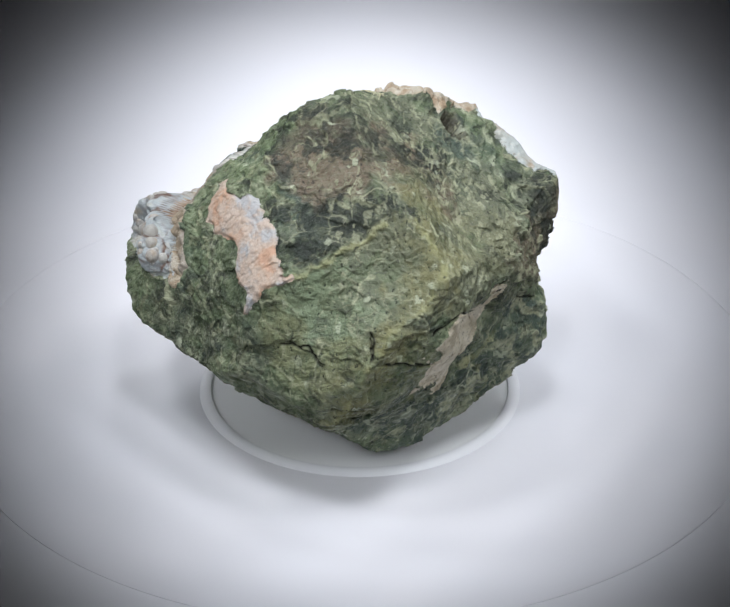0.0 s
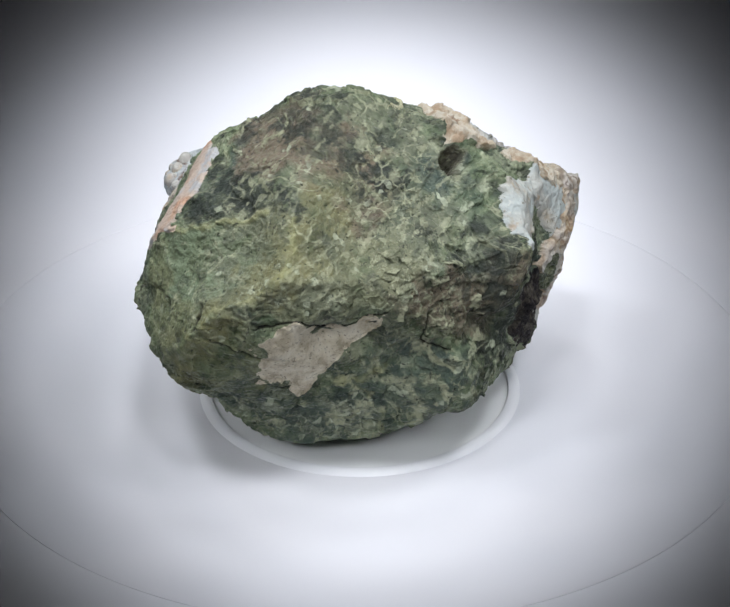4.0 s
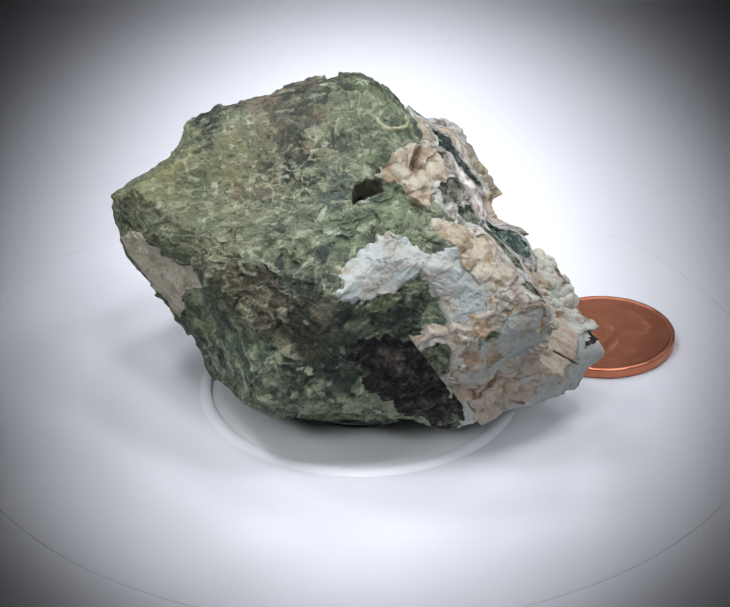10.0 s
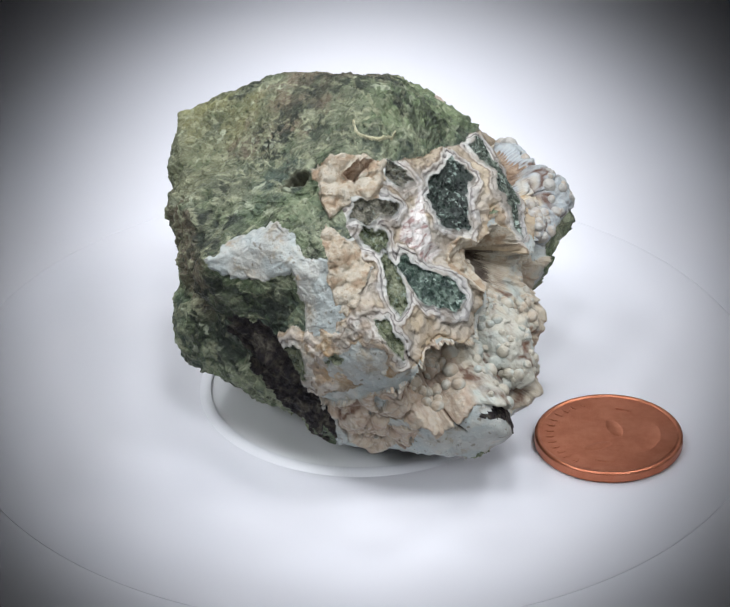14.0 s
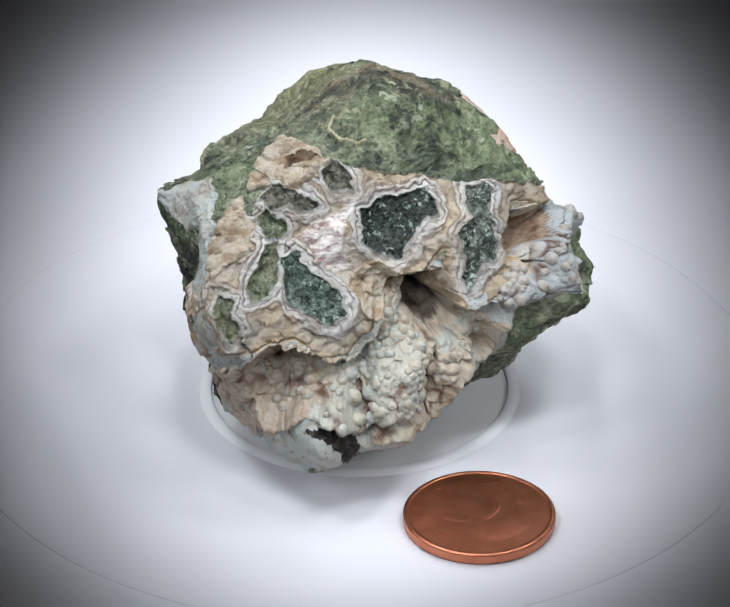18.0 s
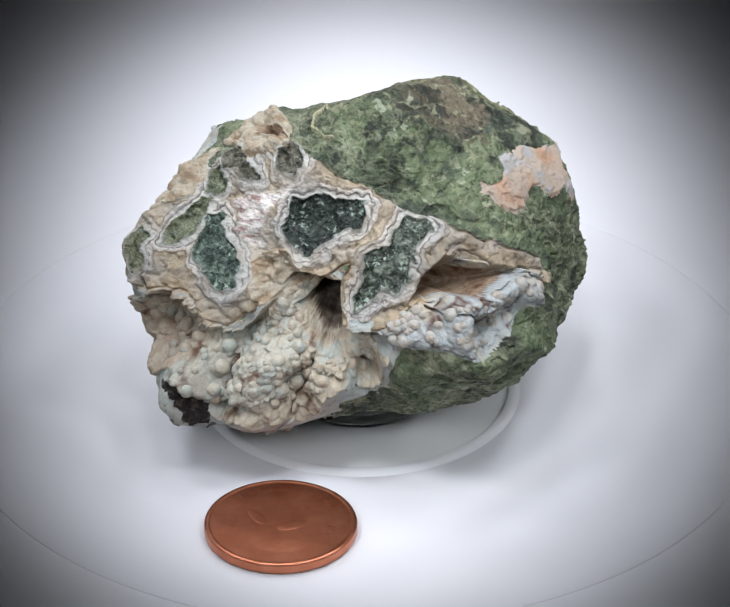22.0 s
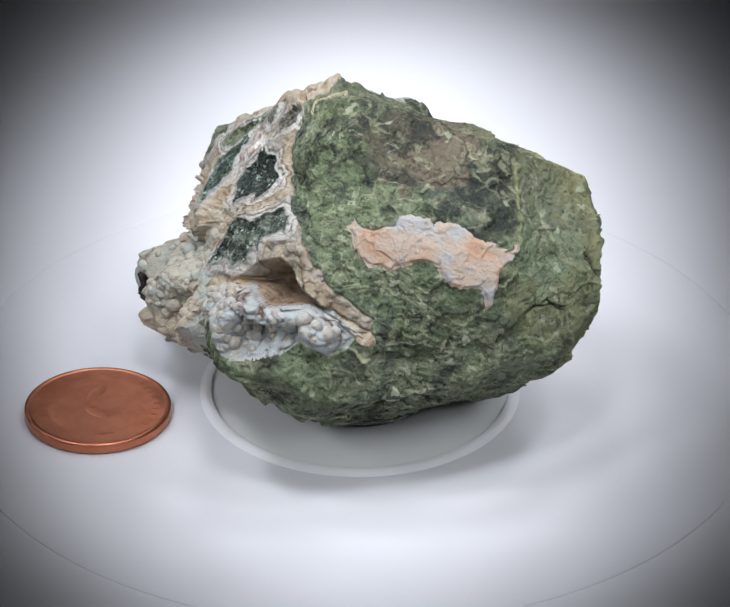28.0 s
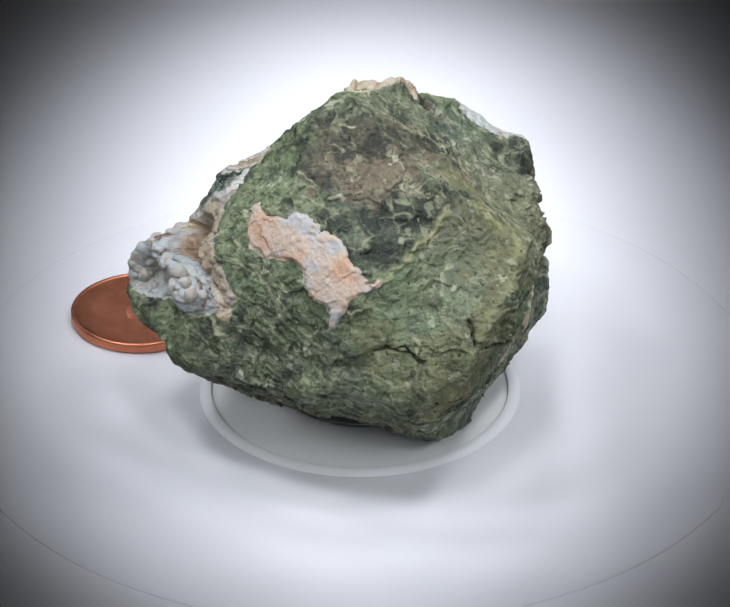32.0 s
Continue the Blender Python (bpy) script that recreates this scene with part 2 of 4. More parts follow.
def rim_plastic():
    n = Nodes("glossy_white_plastic", 0.35)
    c = n.ramp(n.noise(0.1, 3), (0.35, (0.77, 0.78, 0.82)), (0.65, (0.80, 0.81, 0.84)))
    return n.done(c, n.ramp(n.noise(0.6, 3), (0.4, 0.3), (0.6, 0.4)))


def frosted_plastic():
    n = Nodes("frosted_plastic", 0.32)
    c = n.ramp(n.noise(0.05, 2), (0.3, (0.79, 0.80, 0.82)), (0.7, (0.80, 0.81, 0.83)))
    return n.done(c, n.ramp(n.noise(0.05, 2), (0.4, 0.36), (0.6, 0.42)))


def clear_acrylic():
    n = Nodes("clear_acrylic", 0.06)
    n.bsdf.inputs["Transmission Weight"].default_value = 1.0
    n.bsdf.inputs["IOR"].default_value = 1.49
    return n.done((0.55, 0.62, 0.57), n.ramp(n.noise(0.5, 3), (0.4, 0.03), (0.7, 0.12)))


def copper():
    n = Nodes("worn_copper", 0.32, 1.0)
    c = n.ramp(n.noise(0.45, 4), (0.36, (0.53, 0.185, 0.10)), (0.52, (0.58, 0.215, 0.122)), (0.66, (0.62, 0.245, 0.145)))
    scratch = n.noise(3.0, 3, 0.6, n.stretched((0, 0, 35), (0.15, 3.0, 1.0)))
    n.bump(scratch, 0.00001)
    n.bump(n.noise(4.0, 4), 0.00001)
    return n.done(c, n.ramp(n.noise(1.2, 4), (0.38, 0.30), (0.62, 0.38)))


WHITE, RIM, FROSTED, CLEAR, COPPER = white_plastic(), rim_plastic(), frosted_plastic(), clear_acrylic(), copper()


# ---- builders ----
def mesh_part(name, me, mat, parent, label=""):
    me.materials.clear()
    me.materials.append(mat)
    ob = new(name, me)
    ob.parent = parent
    return tagged(ob, label)


def part(name, bm, mat, parent, label=""):
    me = bpy.data.meshes.new(name)
    bm.to_mesh(me)
    bm.free()
    return mesh_part(name, me, mat, parent, label)


def lathe(profile, steps=192):
    """A body of revolution about z, from (radius, height) pairs."""
    bm = bmesh.new()
    rings = []
    for r, z in profile:
        if r < 1e-6:
            rings.append([bm.verts.new((0, 0, z))] * steps)
        else:
            rings.append([bm.verts.new((r * math.cos(2 * math.pi * k / steps), r * math.sin(2 * math.pi * k / steps), z)) for k in range(steps)])
    for a, b in zip(rings, rings[1:]):
        for k in range(steps):
            q = list(dict.fromkeys([a[k], a[(k + 1) % steps], b[(k + 1) % steps], b[k]]))
            if len(q) > 2:
                bm.faces.new(q).smooth = True
    bmesh.ops.recalc_face_normals(bm, faces=bm.faces)
    return bm


def rounded(points, r, n=4):
    """A lathe profile with its inner corners rounded by about r."""
    out = [points[0]]
    for a, b, c in zip(points, points[1:], points[2:]):
        a, b, c = Vector(a), Vector(b), Vector(c)
        p = b + (a - b).normalized() * min(r, (a - b).length / 2)
        q = b + (c - b).normalized() * min(r, (c - b).length / 2)
        for k in range(n + 1):
            t = k / n
            out.append(tuple(p * (1 - t) ** 2 + b * 2 * t * (1 - t) + q * t * t))
    return out + [points[-1]]


# ---- table, turntable, display dish, clear puck ----
table = part("ground", lathe(rounded([(0.6, -0.00001), (0.0542, -0.00001), (0.0532006, -0.00003), (0.0532005, -0.012), (0.6, -0.012)], 0.00015), 160), WHITE, None,
             "smooth matt white table top round the turntable")
tagged(table, kind="structure")

turntable = tagged(new("turntable"), "round matt white turntable disc with a faint groove round it", "turntable")
part("disc", lathe(rounded([(0, 0), (0.0522, 0), (0.0532, -0.00002), (0.0532, -0.008), (0, -0.008)], 0.00015)), WHITE, turntable)
part("spindle", lathe([(0, -0.008), (0.006, -0.008), (0.006, -0.0118), (0, -0.0118)], 48), WHITE, turntable)

dish = tagged(new("display_dish"), "shallow round white plastic dish with a raised rim on the turntable", "dish")
part("floor_plate", lathe(rounded([(0, 0.0001), (0.01939, 0.0001), (0.01939, 0.0)], 0.00002)), FROSTED, dish, "greyish satin dish floor")
part("rim", lathe(rounded([(0.01941, 0.0), (0.01941, 0.0005), (0.0197, 0.0006), (0.0203, 0.00052), (0.0210, 0.00003), (0.0210, 0.0), (0.01941, 0.0)], 0.0003)), RIM, dish)

puck = tagged(new("clear_puck"), "clear round acrylic puck that carries the rock", "stand")
part("body", lathe(rounded([(0, 0.0004), (0.0100, 0.0004), (0.0104, 0.0012), (0.0100, 0.0034), (0, 0.0034)], 0.0004)), CLEAR, puck)

# ---- rock: broken faces, then swellings and hollows on them, then zones of other stuff ----
UPPER_FACES = [  # azimuth, elevation, distance in mm of each broken face
    (69.8, 62.4, 20.6), (-129.3, 62.2, 22.2), (-15.2, 57.3, 19.1), (42.3, 50.4, 21.9), (177.3, 49.3, 20.9), (-96.5, 49.1, 25.0),
    (-144.3, 41.7, 23.3), (121.6, 40.2, 16.8), (52.5, 37.9, 25.4), (67.0, 36.0, 26.0), (-149.9, 32.6, 23.5), (109.2, 32.3, 19.1),
    (174.0, 25.7, 28.1), (-111.4, 24.1, 28.3), (29.3, 20.7, 24.3), (-146.0, 16.8, 25.5), (-18.3, 16.3, 23.3), (-117.1, 16.2, 28.4),
    (-167.5, 15.9, 28.9), (29.1, 8.9, 25.5), (133.0, 7.0, 23.3), (-5.3, -0.9, 23.6), (71.1, -2.8, 28.9)]
LOWER_FACES = [
    (-33.3, -4.0, 23.0), (146.5, -4.2, 26.9), (18.4, -4.9, 23.3), (4.2, -6.5, 23.3), (-59.9, -13.3, 27.6), (-41.6, -18.1, 23.4),
    (39.4, -18.3, 25.4), (41.9, -20.4, 25.9), (41.8, -20.7, 25.9), (-96.2, -25.1, 29.8), (24.6, -29.2, 24.3), (-50.5, -30.5, 23.5),
    (179.7, -35.7, 25.7), (-65.6, -36.6, 25.0), (-126.9, -37.4, 25.6), (151.1, -41.4, 22.0), (-152.3, -47.2, 23.0), (-23.3, -48.5, 23.6),
    (-135.1, -53.5, 21.2), (9.2, -54.8, 21.7), (149.5, -57.1, 20.6), (51.0, -61.7, 24.5), (-138.6, -90.0, 18.0)]
SWELLS = [  # azimuth, elevation, width in degrees, height in mm
    (104, -14, 11, -1.5), (174, 11, 11, -1.7), (144, -13, 7, -1.7), (121, -18, 5, -2.6), (170, -4, 5, 2.3), (146, 28, 11, 1.8),
    (176, 4, 5, -4.1), (-176, 6, 5, -4.5), (7, 16, 7, 1.5), (99, -12, 5, -3.3), (74, -10, 5, -2.3), (-59, 5, 5, -2.8),
    (180, 20, 5, -1.9), (101, -19, 5, -4.0), (0, -4, 5, -1.8), (29, 10, 11, -0.8), (-67, 4, 7, 1.8), (90, 23, 5, -1.7),
    (-16, -18, 11, 1.1), (-48, -7, 11, -0.7), (-46, 35, 11, -1.1), (-65, 50, 11, 0.9), (61, 9, 11, 1.0)]
HOLLOWS = [
    (-61, 12, 7, 1.6), (114, 42, 7, -1.1), (64, 33, 7, -1.5), (-169, 8, 5, 1.6), (-164, 36, 7, 0.7), (179, 9, 5, 2.0),
    (27, -13, 7, 1.2), (-58, -12, 5, -1.1), (100, 53, 7, 1.1), (-9, 1, 7, -1.2), (26, 37, 5, 1.0), (89, -18, 5, 1.1),
    (-115, 19, 11, 0.5), (-98, 15, 7, -1.1), (165, 52, 11, -0.6), (38, 63, 5, 1.0), (153, 0, 11, -0.8), (-24, 28, 7, 0.8),
    (176, 4, 5, -4.1), (-7, 24, 7, -0.9), (48, 29, 5, 1.3), (41, -21, 7, -1.1)]
DENTS = [
    (47, -31, 7, 1.0), (168, 21, 11, -0.9), (177, 16, 5, -2.3), (-4, 80, 11, -0.5), (-161, 9, 7, -0.7), (-53, 14, 5, 1.4),
    (116, -15, 5, -1.8), (-66, 35, 7, 0.9), (174, 11, 5, 1.9), (-132, -25, 11, 0.5), (-47, 4, 5, -0.9), (-41, 13, 5, 1.2),
    (37, 11, 7, -1.1), (118, 69, 11, 0.5), (95, -9, 7, -1.8), (144, -13, 5, -2.4), (179, 9, 5, 2.0), (-47, 23, 7, -0.8),
    (-97, 27, 7, 0.6), (1, 7, 7, 0.8), (165, -1, 5, 1.8), (172.6, 11.2, 9, 1.6), (175.3, 10.3, 6, 1.0), (93.4, -18.5, 9, 1.6),
    (91.7, -9.7, 7, 1.2)]
LUMPS = [
    (110, -21, 8, 2.0), (92, -25, 5, -1.1), (114, -28, 12, 1.4), (74, 27, 12, -1.5), (-142, -10, 12, -1.2), (22, -19, 8, -1.6), (-80, -45, 12, 1.3),
    (-88, 24, 12, -1.2), (176, 11, 5, -1.2), (62, 17, 5, -1.0), (-119, -2, 12, -0.9), (63, -34, 8, -0.8), (87, -12, 5, -1.1), (102, -2, 5, -1.3),
    (167, -3, 5, -1.0), (-92, -20, 5, -1.0), (171, 37, 12, -0.9), (-173, 11, 5, 1.0), (-168, 12, 5, -0.9), (-169, -38, 5, -1.0), (92, -14, 5, 0.8),
    (-63, -46, 12, 0.8)]
NICKS = [
    (14, -15, 5, -1.0), (136, -11, 5, 0.9), (-89, -10, 8, 0.8), (169, 7, 5, 0.9), (164, -34, 12, 0.8), (154, 83, 12, -0.6), (-173, 11, 5, 0.7),
    (-29, -6, 5, -0.8), (87, -12, 5, -0.7), (103, 56, 12, -0.8), (-43, -15, 12, -0.7), (178, -7, 5, 0.7), (92, -14, 5, 0.6), (7, 19, 5, 0.6),
    (-3, 22, 8, -0.7), (100, 23, 8, -0.7), (28, -12, 12, -0.7), (-172, -15, 5, 0.7), (75, 64, 12, -0.5), (180, 10, 5, -0.6), (8, -11, 5, -0.7),
    (41, -49, 12, -0.6), (165, 15, 7, -1.3)]
MID = np.array((0.0, 0.0, 21.0))
SLANT = radians(31.17)
OUTLINES = {}                      # zones: the way they face, and their border on a plane that faces so, in mm
OUTLINES["pink"] = (-155.4, [(-1.5, 20.2), (-0.7, 21.3), (1.6, 20.5), (4.2, 21.0), (4.8, 21.9), (8.5, 22.1), (9.1, 20.7), (12.3, 21.0), (13.4, 19.9), (15.4, 18.4), (18.0, 17.8), (19.4, 18.4), (19.3, 16.4), (17.4, 15.2), (16.5, 10.7), (15.4, 10.1), (15.1, 12.7), (12.5, 13.0), (10.2, 14.4), (9.9, 15.8), (7.3, 16.4), (3.9, 15.0), (1.0, 15.9), (-0.7, 17.6)])
OUTLINES["brown"] = (-155.4, [(-0.1, 31.6), (3.4, 34.3), (7.6, 34.8), (13.4, 32.6), (15.6, 29.9), (13.2, 25.7), (8.6, 26.3), (5.1, 25.1), (1.6, 27.4)])
OUTLINES["teal"] = (-155.4, [(1.7, 29.2), (4.5, 25.7), (9.4, 23.9), (12.6, 23.6), (17.1, 19.3), (18.9, 19.9), (18.4, 21.6), (15.0, 25.7), (13.8, 25.7), (8.6, 26.6)])
OUTLINES["teallow"] = (-58.4, [(-14.7, -1.5), (-9.9, 2.7), (-7.7, 0.9), (-4.3, -1.2), (1.0, 2.3), (6.2, 4.9), (7.4, 8.4), (13.2, 7.2), (18.1, 3.0), (16.9, -0.6), (7.5, -3.5), (-0.8, -7.1), (-7.3, -7.4)])
OUTLINES["tealside"] = (46.8, [(-15.7, 8.4), (-4.2, 8.4), (-2.8, 5.0), (-7.7, 2.6), (-13.6, 3.7), (-17.3, 2.5)])
OUTLINES["tealface"] = (4.7, [(-4.7, 24.6), (4.0, 28.1), (6.3, 24.5), (1.6, 16.4), (-1.8, 16.5)])
OUTLINES["sunny"] = (-155.4, [(20.0, 30.0), (28.4, 27.7), (30.2, 20.0), (29.2, 8.2), (25.1, 4.2), (18.9, 7.2), (18.0, 14.1), (20.1, 17.6), (19.7, 23.4)])
OUTLINES["leaf"] = (-155.4, [(-4.7, 34.7), (-0.6, 33.9), (-0.1, 24.5), (-1.8, 21.1), (-0.7, 16.4), (5.0, 11.8), (6.2, 7.2), (-0.7, 5.0), (-4.1, 11.9), (-7.0, 20.0), (-7.6, 25.9)])
OUTLINES["sage"] = (-58.4, [(-21.2, 18.9), (-12.1, 19.6), (-4.1, 16.7), (-9.8, 10.8), (-14.4, 8.5), (-20.3, 10.2), (-22.1, 14.3)])
OUTLINES["grey"] = (4.7, [(-31.0, 23.3), (-21.0, 34.1), (-0.6, 39.5), (4.1, 35.3), (1.7, 25.8), (-4.1, 17.1), (-12.2, 16.5), (-25.9, 17.2)])
OUTLINES["greylow"] = (-58.4, [(1.1, 35.3), (7.6, 35.4), (11.0, 24.6), (13.2, 14.1), (7.3, 9.5), (1.6, 9.0), (-0.1, 16.4)])
OUTLINES["tan"] = (-16.4, [(-25.1, 11.4), (-21.5, 12.8), (-18.6, 11.9), (-14.5, 11.0), (-9.9, 10.5), (-13.5, 7.3), (-16.0, 4.9), (-16.3, 3.7), (-18.7, 3.4), (-20.1, 6.1), (-22.5, 6.0), (-24.1, 9.0)])
OUTLINES["purple"] = (-16.4, [(11.2, 7.8), (13.8, 8.9), (18.0, 10.1), (19.8, 11.2), (22.2, 8.9), (22.1, 2.2), (17.8, -0.4), (14.6, 0.0), (12.1, 3.1)])
OUTLINES["olive"] = (-58.4, [(-13.2, 8.5), (-7.5, 16.4), (-3.0, 23.9), (0.5, 24.5), (-0.7, 14.1), (-4.1, 11.9), (-9.8, 8.5), (-14.6, 1.0), (-17.7, -1.5), (-19.1, 5.0)])
OUTLINES["olive2"] = (4.7, [(-21.6, 20.1), (-12.3, 31.8), (-4.1, 30.0), (-7.6, 23.5), (-12.2, 16.5), (-17.5, 14.2)])
OUTLINES["brownlow"] = (4.7, [(-14.6, 14.2), (-7.6, 14.8), (1.6, 11.8), (2.7, 8.4), (-4.2, 2.6), (-7.7, 6.1), (-12.3, 9.6)])
OUTLINES["crust"] = (46.8, [(-15.8, 15.1), (-14.5, 16.8), (-7.0, 21.1), (-4.1, 18.8), (-4.1, 17.3), (-0.1, 16.4), (1.6, 19.9), (4.5, 18.7), (5.6, 16.4), (6.4, 11.8), (7.3, 9.0), (10.4, 6.1), (13.1, 3.8), (13.7, -0.4), (16.1, -5.1), (18.5, -6.3), (7.4, -6.6), (1.0, -7.2), (0.7, -3.3), (-1.9, 1.5), (1.0, 3.2), (-1.3, 3.8), (-3.0, 6.1), (-3.0, 11.9), (-4.7, 14.2), (-8.8, 12.8), (-13.4, 13.1)])
OUTLINES["hole_top"] = (-16.4, [(5.4, 26.9), (6.3, 28.0), (8.9, 28.0), (9.8, 26.6), (8.0, 25.8), (6.6, 24.0), (5.8, 25.2)])
OUTLINES["crust_gap"] = (46.8, [(1.0, 4.4), (2.1, 5.3), (3.3, 4.5), (2.4, 3.4), (1.3, 3.5)])
OUTLINES["field"] = (120.4, [(-12.3, 28.9), (-9.4, 29.1), (-7.1, 30.2), (-4.1, 29.3), (-0.7, 27.3), (3.4, 26.7), (7.5, 25.2), (10.4, 24.3), (13.9, 24.1), (18.7, 22.7), (24.9, 21.5), (25.5, 20.2), (22.2, 19.1), (16.8, 20.6), (16.2, 18.8), (15.3, 15.3), (13.2, 11.8), (10.9, 8.9), (7.4, 8.4), (5.1, 9.5), (3.3, 11.3), (4.5, 14.2), (5.1, 16.5), (1.6, 14.2), (-1.9, 14.2), (-4.2, 14.8), (-4.8, 11.3), (-6.5, 8.4), (-10.0, 5.8), (-13.5, 6.1), (-15.8, 9.0), (-19.3, 9.0), (-21.6, 8.2), (-24.4, 9.0), (-25.9, 14.3), (-24.8, 17.5), (-21.6, 19.5), (-18.7, 21.2), (-17.0, 23.6), (-16.6, 26.6), (-14.7, 28.6)])
OUTLINES["clast1"] = (120.4, [(-4.7, 21.5), (-3.9, 23.2), (-1.5, 24.1), (1.7, 24.2), (4.9, 24.2), (5.3, 22.6), (4.8, 21.1), (3.1, 20.3), (1.1, 18.8), (-0.4, 16.8), (-1.8, 16.5), (-3.0, 18.0), (-4.7, 19.7)])
OUTLINES["clast2"] = (120.4, [(9.8, 23.8), (12.4, 23.9), (13.3, 22.6), (12.4, 20.5), (12.4, 16.5), (11.2, 13.9), (9.7, 14.2), (7.7, 11.8), (6.5, 11.3), (6.3, 13.3), (7.4, 15.9), (7.1, 17.9), (9.5, 19.7)])
OUTLINES["clast3"] = (120.4, [(-14.9, 19.2), (-13.2, 19.5), (-11.4, 16.5), (-9.4, 13.9), (-8.8, 11.3), (-10.6, 10.2), (-12.0, 10.5), (-14.0, 12.8), (-15.5, 14.8), (-15.5, 17.1)])
OUTLINES["clast4"] = (120.4, [(-18.4, 18.9), (-16.4, 21.2), (-14.6, 21.2), (-15.5, 18.9), (-16.7, 16.3), (-18.7, 14.8), (-20.2, 14.8), (-19.9, 16.6)])
OUTLINES["clast5"] = (120.4, [(-24.8, 14.9), (-23.7, 16.6), (-22.2, 15.4), (-22.3, 11.9), (-23.1, 10.5), (-24.1, 11.9)])
OUTLINES["clast6"] = (120.4, [(-15.9, 27.1), (-13.8, 28.3), (-11.4, 27.0), (-9.4, 24.7), (-10.3, 24.1), (-12.3, 25.0), (-14.7, 25.0)])
OUTLINES["clast7"] = (120.4, [(-16.4, 24.2), (-15.5, 25.1), (-14.1, 24.4), (-13.5, 22.7), (-14.3, 21.8), (-16.1, 22.1)])
OUTLINES["clast8"] = (120.4, [(-7.9, 28.2), (-6.2, 29.6), (-4.4, 28.8), (-3.9, 26.7), (-4.7, 25.8), (-6.8, 26.4)])
OUTLINES["bright"] = (120.4, [(-12.3, 21.2), (-10.5, 22.6), (-7.1, 23.5), (-4.7, 24.9), (-4.1, 24.1), (-6.5, 21.2), (-7.6, 18.9), (-6.5, 16.5), (-8.8, 16.0), (-11.1, 17.7), (-11.4, 19.7)])
OUTLINES["cream"] = (46.8, [(-0.7, 21.1), (1.0, 19.9), (3.3, 18.7), (5.0, 16.4), (5.3, 11.8), (3.6, 9.0), (1.6, 11.3), (0.7, 14.7), (-0.1, 17.6), (-1.0, 19.3)])
OUTLINES["creamtop"] = (46.8, [(-4.4, 27.8), (-0.7, 29.2), (2.2, 29.6), (4.6, 29.0), (5.1, 24.6), (2.2, 24.2), (1.1, 23.4), (-0.4, 21.6), (-1.8, 23.4), (-2.7, 25.7)])
OUTLINES["tophole"] = (46.8, [(0.2, 27.2), (1.7, 28.5), (3.5, 29.0), (2.3, 27.4), (1.6, 25.8), (0.5, 26.2)])
OUTLINES["floor"] = (120.4, [(-22.3, 7.6), (-15.8, 8.4), (-12.3, 5.5), (-7.7, 5.8), (-4.8, 9.0), (-4.2, 11.9), (-3.0, 14.2), (4.5, 14.2), (5.4, 9.0), (10.9, 8.4), (13.2, 8.9), (10.4, 3.1), (5.1, -0.4), (1.0, -3.4), (-3.1, -6.0), (-9.5, -5.9), (-12.3, -1.4), (-16.4, -0.8), (-19.5, -2.1), (-21.0, 0.8)])
OUTLINES["deep"] = (152.0, [(-8.9, 14.0), (-6.7, 13.5), (-6.0, 9.8), (-5.4, 5.3), (-7.4, 4.3), (-9.5, 3.8), (-11.1, 5.8), (-11.5, 8.9), (-12.7, 10.9), (-10.9, 11.9)])
OUTLINES["cave"] = (120.4, [(-23.7, 7.3), (-22.2, 7.1), (-19.8, 9.0), (-17.4, 9.5), (-16.4, 6.5), (-13.5, 4.5), (-15.4, 1.7), (-16.7, -1.1), (-19.8, -1.7), (-21.4, 2.2)])
OUTLINES["roof"] = (141.4, [(-13.5, 16.6), (-11.8, 17.7), (-8.7, 18.2), (-7.4, 16.0), (-6.2, 14.8), (-4.2, 15.1), (-1.8, 14.2), (-2.0, 11.0), (-4.7, 13.6), (-6.8, 13.3), (-8.2, 12.6), (-12.3, 11.0), (-13.2, 13.1)])
OUTLINES["lobe"] = (141.4, [(-22.4, 4.3), (-17.7, 8.1), (-13.2, 7.2), (-10.8, 6.4), (-8.6, 4.6), (-7.4, 3.0), (-7.5, -1.0), (-12.6, -3.4), (-17.2, -2.7), (-20.1, -0.4), (-24.8, 2.6)])
OUTLINES["cornerdark"] = (120.4, [(-16.7, -2.1), (-14.2, -1.9), (-11.1, -3.0), (-10.2, -5.3), (-10.6, -6.7), (-11.8, -7.0), (-13.5, -7.1), (-13.3, -5.8), (-15.1, -4.1), (-16.5, -3.4)])
OUTLINES["rim"] = (120.4, [(-20.7, -2.1), (-16.4, -0.8), (-10.1, -3.2), (-9.5, -5.9), (-12.4, -8.2), (-17.1, -7.4), (-19.5, -5.1)])
OUTLINES["pocket"] = (173.0, [(-6.0, 11.0), (-3.0, 14.2), (0.5, 15.8), (4.5, 13.5), (10.2, 11.0), (14.3, 9.0), (10.8, 10.2), (7.3, 10.6), (1.6, 9.0), (-1.8, 10.7)])
OUTLINES["lining"] = (173.0, [(-10.0, 10.7), (-7.1, 10.6), (-4.2, 11.0), (-0.7, 10.4), (1.6, 9.0), (7.3, 10.2), (10.8, 10.2), (12.5, 8.7), (10.8, 6.4), (7.3, 7.3), (5.0, 4.4), (-1.3, 2.2), (-4.7, 5.0), (-7.6, 6.4), (-9.3, 6.0)])
